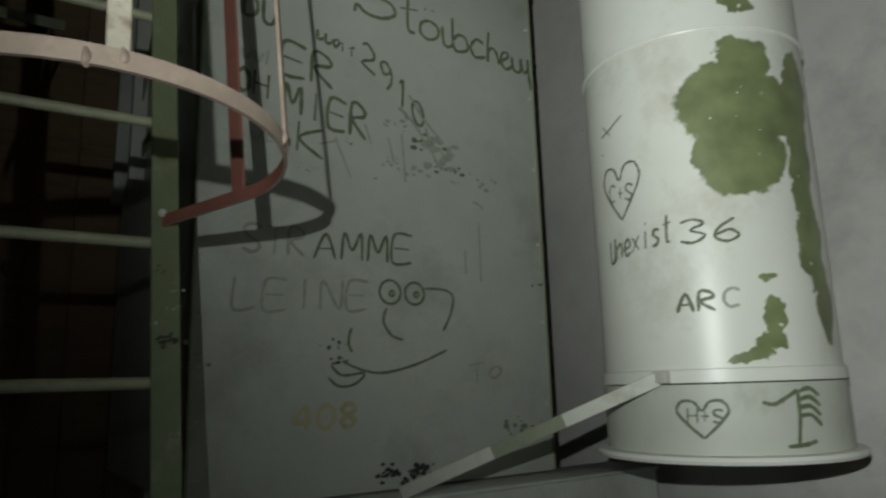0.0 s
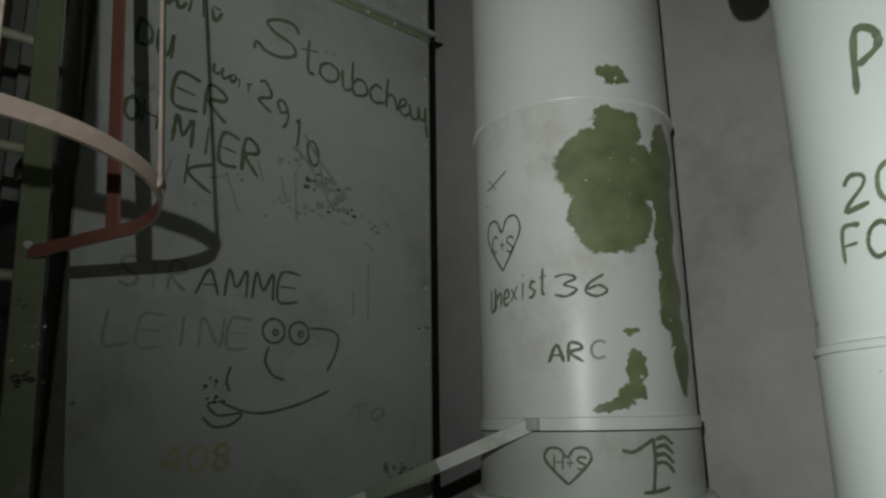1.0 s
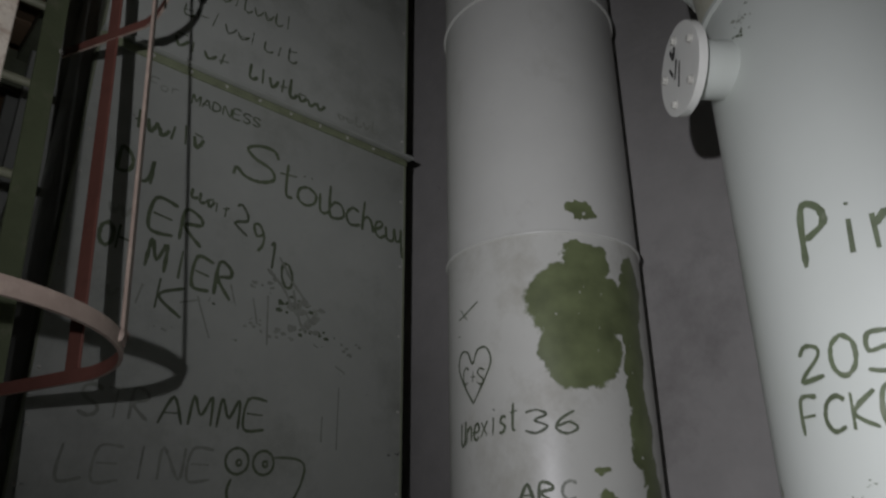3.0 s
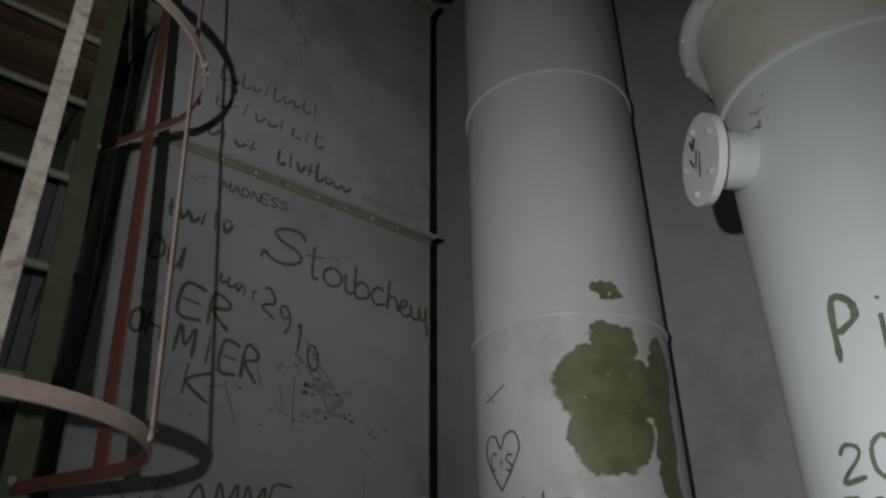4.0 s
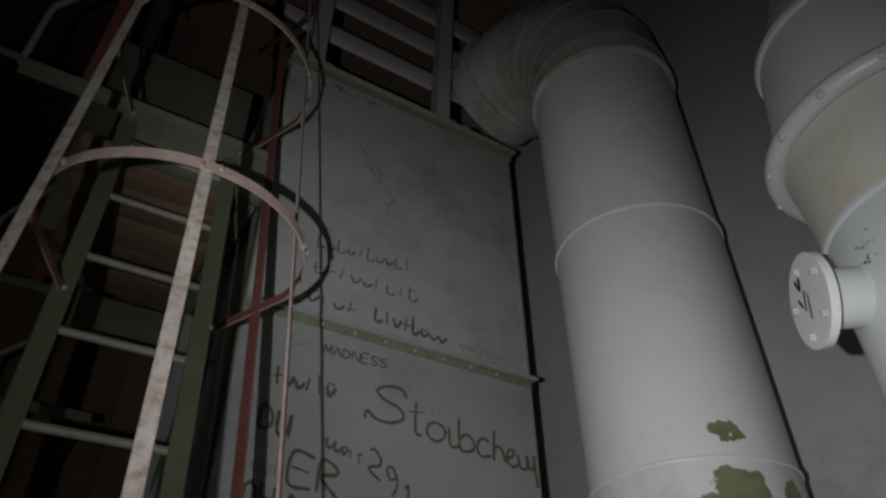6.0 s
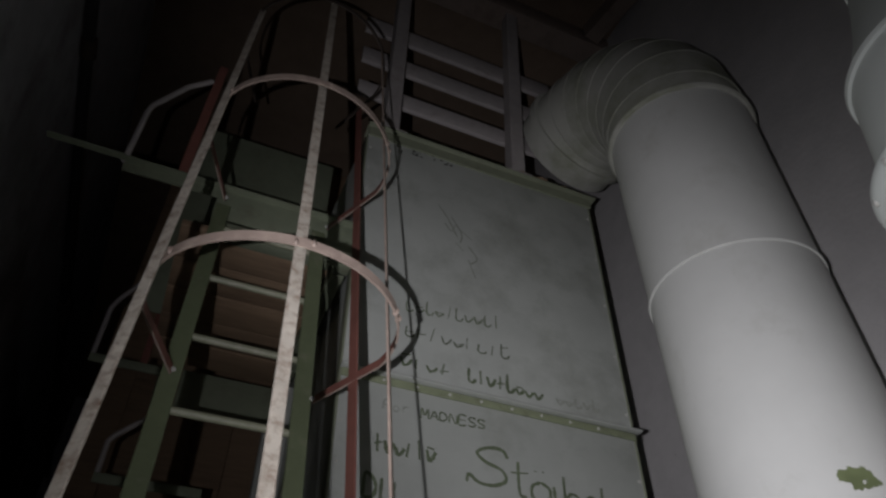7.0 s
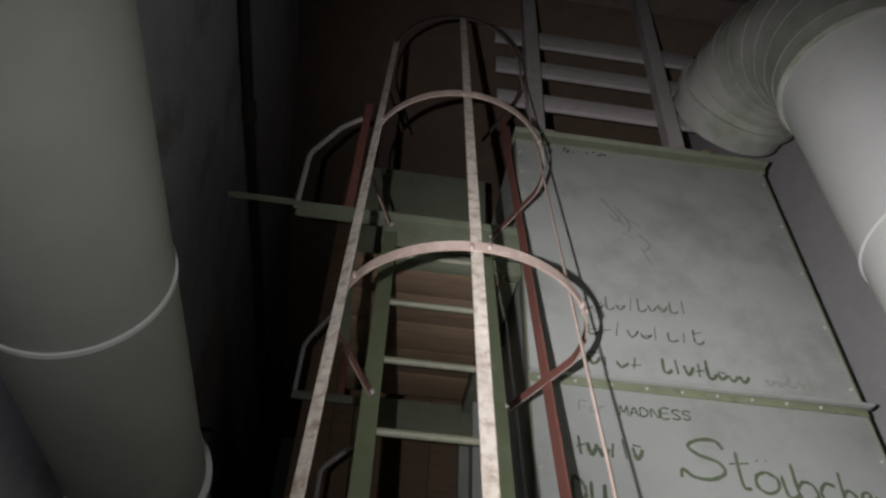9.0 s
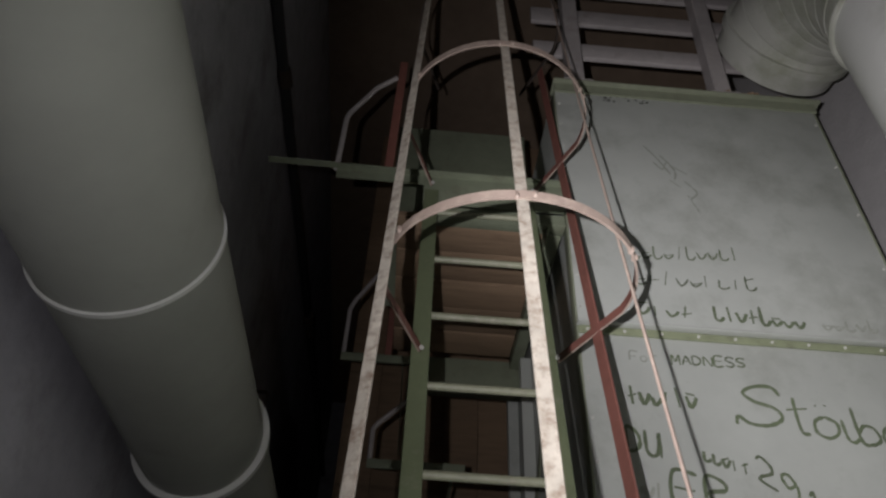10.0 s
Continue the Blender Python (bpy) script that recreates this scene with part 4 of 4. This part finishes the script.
ladder = thing("caged_ladder", (0.265, lad(0), 0), "leaning olive green steel ladder with a worn hooped safety cage", "ladder")
LTOP = 3.72
for x in (0.070, 0.432):
    bm = bmesh.new()
    bar((x, lad(0), 0), (x, lad(LTOP), LTOP), 0.052, 0.008, (1, 0, 0), bm)
    s = 0.022 if x < 0.2 else -0.022
    bar((x - s, lad(0) + 0.018, 0), (x - s, lad(LTOP) + 0.018, LTOP), 0.036, 0.007, (0, 1, 0), bm)
    part("stringer", bm, M_GREEN, ladder, "olive green painted channel")
RUNG0, PITCH = 3.319, 0.2715
for k in range(-11, 2):
    z = RUNG0 + k * PITCH
    part("rung", tube([(0.085, lad(z) + 0.012, z), (0.418, lad(z) + 0.012, z)], 0.0115, 12), M_RUNG, ladder)
CX, CR, CO = 0.265, 0.313, -0.333
HOOPS = (2.035, 2.892, 3.75, 4.60)


def hoop_path():
    arc = []
    for a in range(12, -193, -6):
        r = CR - 0.012 * min(1, max(0, (-a - 140) / 36))
        arc.append((CX + r * math.cos(radians(a)), CO + r * math.sin(radians(a))))
    return [(0.462, -0.012), *arc, (0.068, -0.012)]


def add_hoop(z, mats, height=0.024, thick=0.006, pinch=1.0, sag=0.0):
    """A bent flat band; its outer and inner faces wear different paint."""
    bm = bmesh.new()
    path = [(CX + (x - CX) * pinch - 0.65 * (1 - pinch), y) for x, y in hoop_path()]
    rows = []
    for i, (x, y) in enumerate(path):
        a, b = path[max(0, i - 1)], path[min(len(path) - 1, i + 1)]
        d = Vector((b[0] - a[0], b[1] - a[1])).normalized()
        n = Vector((-d.y, d.x))
        # outward is away from the cage's middle
        if n.dot(Vector((x - CX, y - CO))) < 0:
            n = -n
        o, q = Vector((x, y)) + n * thick / 2, Vector((x, y)) - n * thick / 2
        rows.append([bm.verts.new((p.x, lad(z) + p.y, z + h - sag * (p.y - CO + CR) / CR)) for p, h in ((o, -height / 2), (o, height / 2), (q, height / 2), (q, -height / 2))])
    for A, B in zip(rows, rows[1:]):
        for k in range(4):
            f = bm.faces.new((A[k], A[(k + 1) % 4], B[(k + 1) % 4], B[k]))
            f.material_index = 1 if k == 2 else 0
    bm.faces.new(rows[0])
    bm.faces.new(rows[-1])
    bmesh.ops.recalc_face_normals(bm, faces=bm.faces)
    return part("hoop", bm, mats, ladder, "bent flat hoop, pinkish outside and red inside")


PINCH = {HOOPS[0]: 0.96}
add_hoop(HOOPS[0], [M_HOOP, M_RED], pinch=PINCH[HOOPS[0]], sag=0.014)
for z in HOOPS[1:3]:
    add_hoop(z, [M_HOOP, M_RED])
add_hoop(HOOPS[3], [M_DARKRUST, M_DARKRUST], 0.024)
STILES = ((-90, M_WORN, "worn whitish bar with rust spots"), (-29, M_HOOP, "thin worn pinkish bar"), (-151, M_WORN, "worn whitish bar with rust spots"))
for a, mat, text in STILES:
    ux, uy = math.cos(radians(a)), math.sin(radians(a))
    x, o = CX + (CR - 0.006) * ux, CO + (CR - 0.006) * uy
    z0, z1 = HOOPS[0] - 0.01, HOOPS[3] + 0.02
    part("upright_bar", bar((x - 0.012 - 0.018 * abs(ux), lad(z0) + o, z0), (x, lad(z1) + o, z1), 0.026, 0.006, (0.85, -0.5, 0) if a == -151 else (-uy, ux, 0)), mat, ladder, text)
x, o = CX + 0.266, -0.165
z0, z1 = HOOPS[0] - 0.01, HOOPS[3] + 0.02
part("upright_bar", bar((x, lad(z0) + o, z0), (x, lad(z1) + o, z1), 0.038, 0.006, (-0.35, 1, 0)), M_RED, ladder, "dark red primed bar")
for z in (1.2, 2.30, 3.55):
    for x in (0.05, 0.455):
        part("standoff", bar((x, lad(z) + 0.03, z), (x, 2.0 if z > 1.4 else 1.805, z), 0.04, 0.006, (0, 0, 1)), M_GREEN, ladder)

def bead_mesh():
    bm = bmesh.new()
    bmesh.ops.create_icosphere(bm, subdivisions=2, radius=0.007)
    rng = random.Random(5)
    for v in bm.verts:
        v.co = Vector((v.co.x * 1.2, v.co.y * 0.8, v.co.z * 1.7)) * rng.uniform(0.85, 1.15)
    return mesh_of(bm, "weld_bead", M_HOOP)


BEAD = bead_mesh()
for z in HOOPS[:3]:
    for a in (-90, -29, -151):
        for s in (-1, 1):
            t = radians(a) + s * 0.062
            piece("weld_bead", BEAD, ladder, (CX - 0.65 * (1 - PINCH.get(z, 1.0)) + CR * PINCH.get(z, 1.0) * math.cos(t), lad(z) + CO + CR * math.sin(t), z + 0.004 * s), (0, 0, t))
    for x in (0.458, 0.072):
        piece("bolt", BOLT_SMALL, ladder, (CX - 0.65 * (1 - PINCH.get(z, 1.0)) + (x - CX) * PINCH.get(z, 1.0), lad(z) - 0.018, z - 0.014 * (z in PINCH)), FACE_NORTH)


def on_stringer(u, v, lift=0.0):
    return (u, lad(v) - 0.0062 - lift, v)


writing("soot_daub", lambda bm: daub(bm, 0.430, 1.765, 0.015, 18, on_stringer, 91), M_SOOT, ladder, "black tarry dab on the stringer")["kind"] = "stuff"
writing("paint_flake", lambda bm: daub(bm, 0.425, 1.90, 0.008, 6, on_stringer, 92), M_DARKRUST, ladder, "chipped rusty spots")["kind"] = "stuff"

for u, v, q, n in ((0.452, 1.865, 0.007, 9), (0.449, 1.83, 0.006, 7), (0.412, 1.80, 0.005, 6), (0.446, 1.60, 0.006, 6)):
    writing("paint_flake", lambda bm: daub(bm, u, v, q, n, on_stringer, int(v * 500)), M_STRAP, ladder, "flaked whitish paint on the stringer")["kind"] = "stuff"

# ---- platform at the ladder's head ----
platform = thing("timber_platform", (0.1, 2.4, 3.6), "green steel platform decked with brown boards", "platform")
part("fascia_beam", box(0.04, 1.945, 3.665, 0.578, 1.953, 3.81, 0.001, box(-0.30, 1.915, 3.802, 0.578, 1.945, 3.81, 0.0, box(-0.30, 1.945, 3.765, 0.04, 1.953, 3.81))), M_GREENPALE, platform, "faded green front beam")
part("lower_angle", box(0.06, 1.945, 3.60, 0.578, 2.0, 3.606, 0.001, box(0.06, 1.957, 3.606, 0.578, 1.963, 3.66)), M_GREENPALE, platform)
part("back_beam", box(0.10, 2.93, 3.40, 0.578, 2.94, 3.60, 0.001, box(0.10, 2.90, 3.40, 0.578, 2.93, 3.408)), M_GREENPALE, platform, "faded green back beam")
part("kick_plate", box(-0.125, 2.60, 3.645, 0.57, 2.606, 4.865, 0.001), M_GREENPALE, platform, "dull green sheet standing on the deck")
part("side_bar", bar((-0.30, 1.93, 3.812), (-0.565, 1.93, 3.815), 0.03, 0.006, (0, 1, 0)), M_GREENPALE, platform)
part("side_beam", box(0.508, 1.965, 3.56, 0.516, 2.925, 3.64, 0.001, box(0.516, 1.965, 3.56, 0.56, 2.925, 3.566)), M_GREENPALE, platform)
for k in range(5):
    y = 1.975 + k * 0.188
    w = random.Random(k).uniform(0.176, 0.184)
    part("deck_board", box(-0.05, y, 3.61 + 0.002 * (k % 2), 0.506, y + w, 3.64, 0.003), M_BROWN, platform)
part("guard_rod", tube([(-0.304, 1.95, 3.81), (-0.304, 1.95, 4.11), (-0.296, 1.95, 4.15), (-0.20, 1.95, 4.335), (-0.12, 1.95, 4.42)], 0.011, 10), M_WHITEWOOD, platform, "bent pale guard rod")
part("guard_post", bar((-0.105, 1.955, 3.81), (-0.096, 1.955, 4.55), 0.035, 0.006, (1, 0, 0)), M_RED, platform, "dark red primed post")

# ---- lower landings behind the ladder ----
for y, x0, x1, z, h in ((2.86, -0.286, 0.05, 3.55, 0.55), (2.86, -0.11, 0.30, 3.045, 0.30)):
    landing = thing("landing_rail", (x0, y, z), "dim green angle with a bent pale guard rod", "guard rail", "landing rails behind the ladder")
    part("angle", box(x0, y, z - 0.04, x1, y + 0.006, z, 0.001, box(x0, y + 0.006, z - 0.006, x1, y + 0.07, z, 0.0, box(x1 - 0.05, y + 0.07, z - 0.04, x1 - 0.044, NORTH - 0.001, z))), M_GREENPALE, landing)
    part("guard_rod", tube([(x0 + 0.01, y + 0.01, z), (x0 + 0.01, y + 0.01, z + h * 0.45), (x0 + 0.03, y + 0.01, z + h * 0.55), (x0 + 0.17, y + 0.01, z + h)], 0.011, 10), M_WHITEWOOD, landing)
    if x1 < 0.1:
        part("guard_post", bar((x1 - 0.12, y + 0.02, z), (x1 - 0.12, y + 0.02, z + h), 0.03, 0.006, (1, 0, 0)), M_RED, landing)

# ---- timber guard on top of the housing ----
guard = thing("slatted_guard", (1.05, 2.0, PTOP), "pale painted posts and slats on the housing top", "guard rail")
for x, lean in ((0.690, 0.03), (1.365, 0.08)):
    part("post", bar((x, 1.962, PTOP + 0.003), (x + lean, 1.962, TOP - 0.162), 0.075, 0.075, (1, 0, 0), bevel=0.004), M_WHITEWOOD, guard)
    part("foot", box(x - 0.06, 1.918, PTOP + 0.003, x + 0.075, 2.01, PTOP + 0.014, 0.002), M_WHITEWOOD, guard)
for z, h in ((4.79, 0.115), (5.09, 0.125), (5.39, 0.14)):
    part("slat", box(0.52, 2.003, z, 1.70, 2.028, z + h, 0.004), M_WHITEWOOD, guard)

debris = thing("debris_heap", (1.52, 1.99, PTOP + 0.002), "brown crumbled dirt and chips beside the post", "debris")
bm = bmesh.new()
rng = random.Random(17)
for k in range(70):
    r = rng.uniform(0.008, 0.03)
    at = Vector((1.53 + rng.gauss(0, 0.055), 1.985 + rng.uniform(-0.045, 0.05), PTOP + 0.003 + r * 0.45 + max(0, rng.gauss(0, 0.012))))
    lump = bmesh.ops.create_icosphere(bm, subdivisions=1, radius=r)["verts"]
    for v in lump:
        v.co = at + Vector((v.co.x * rng.uniform(0.7, 1.3), v.co.y, v.co.z * 0.6))
part("crumbs", bm, M_BROWN, debris)["kind"] = "stuff"

beam_a = thing("ceiling_beam", (1.4, 1.95, TOP), "dim grey timber beam under the ceiling", "beam", "ceiling beams")
part("timber", box(0.50, 1.90, TOP - 0.16, EAST - 0.001, 2.06, TOP - 0.001, 0.004), M_BEAM, beam_a)
beam_b = thing("ceiling_beam", (2.05, 1.6, TOP), "dim grey timber beam under the ceiling", "beam", "ceiling beams")
part("timber", bar((2.04, 1.89, TOP - 0.07), (2.19, 1.0, TOP - 0.07), 0.11, 0.13, (1, 0, 0)), M_BEAM, beam_b)

# ---- boards of the north wall ----
north = bpy.data.objects["wall_north"]
ROOT[north.name] = Vector((0, 0, 0))
BOARD = mesh_of(box(-0.098, -0.022, 0, 0.098, 0, TOP - 0.006, 0.003), "board", M_BROWN)
for k in range(13):
    piece("board", BOARD, north, (-0.24 + 0.2 * k, NORTH - 0.001 - 0.002 * (k % 3), 0.003))
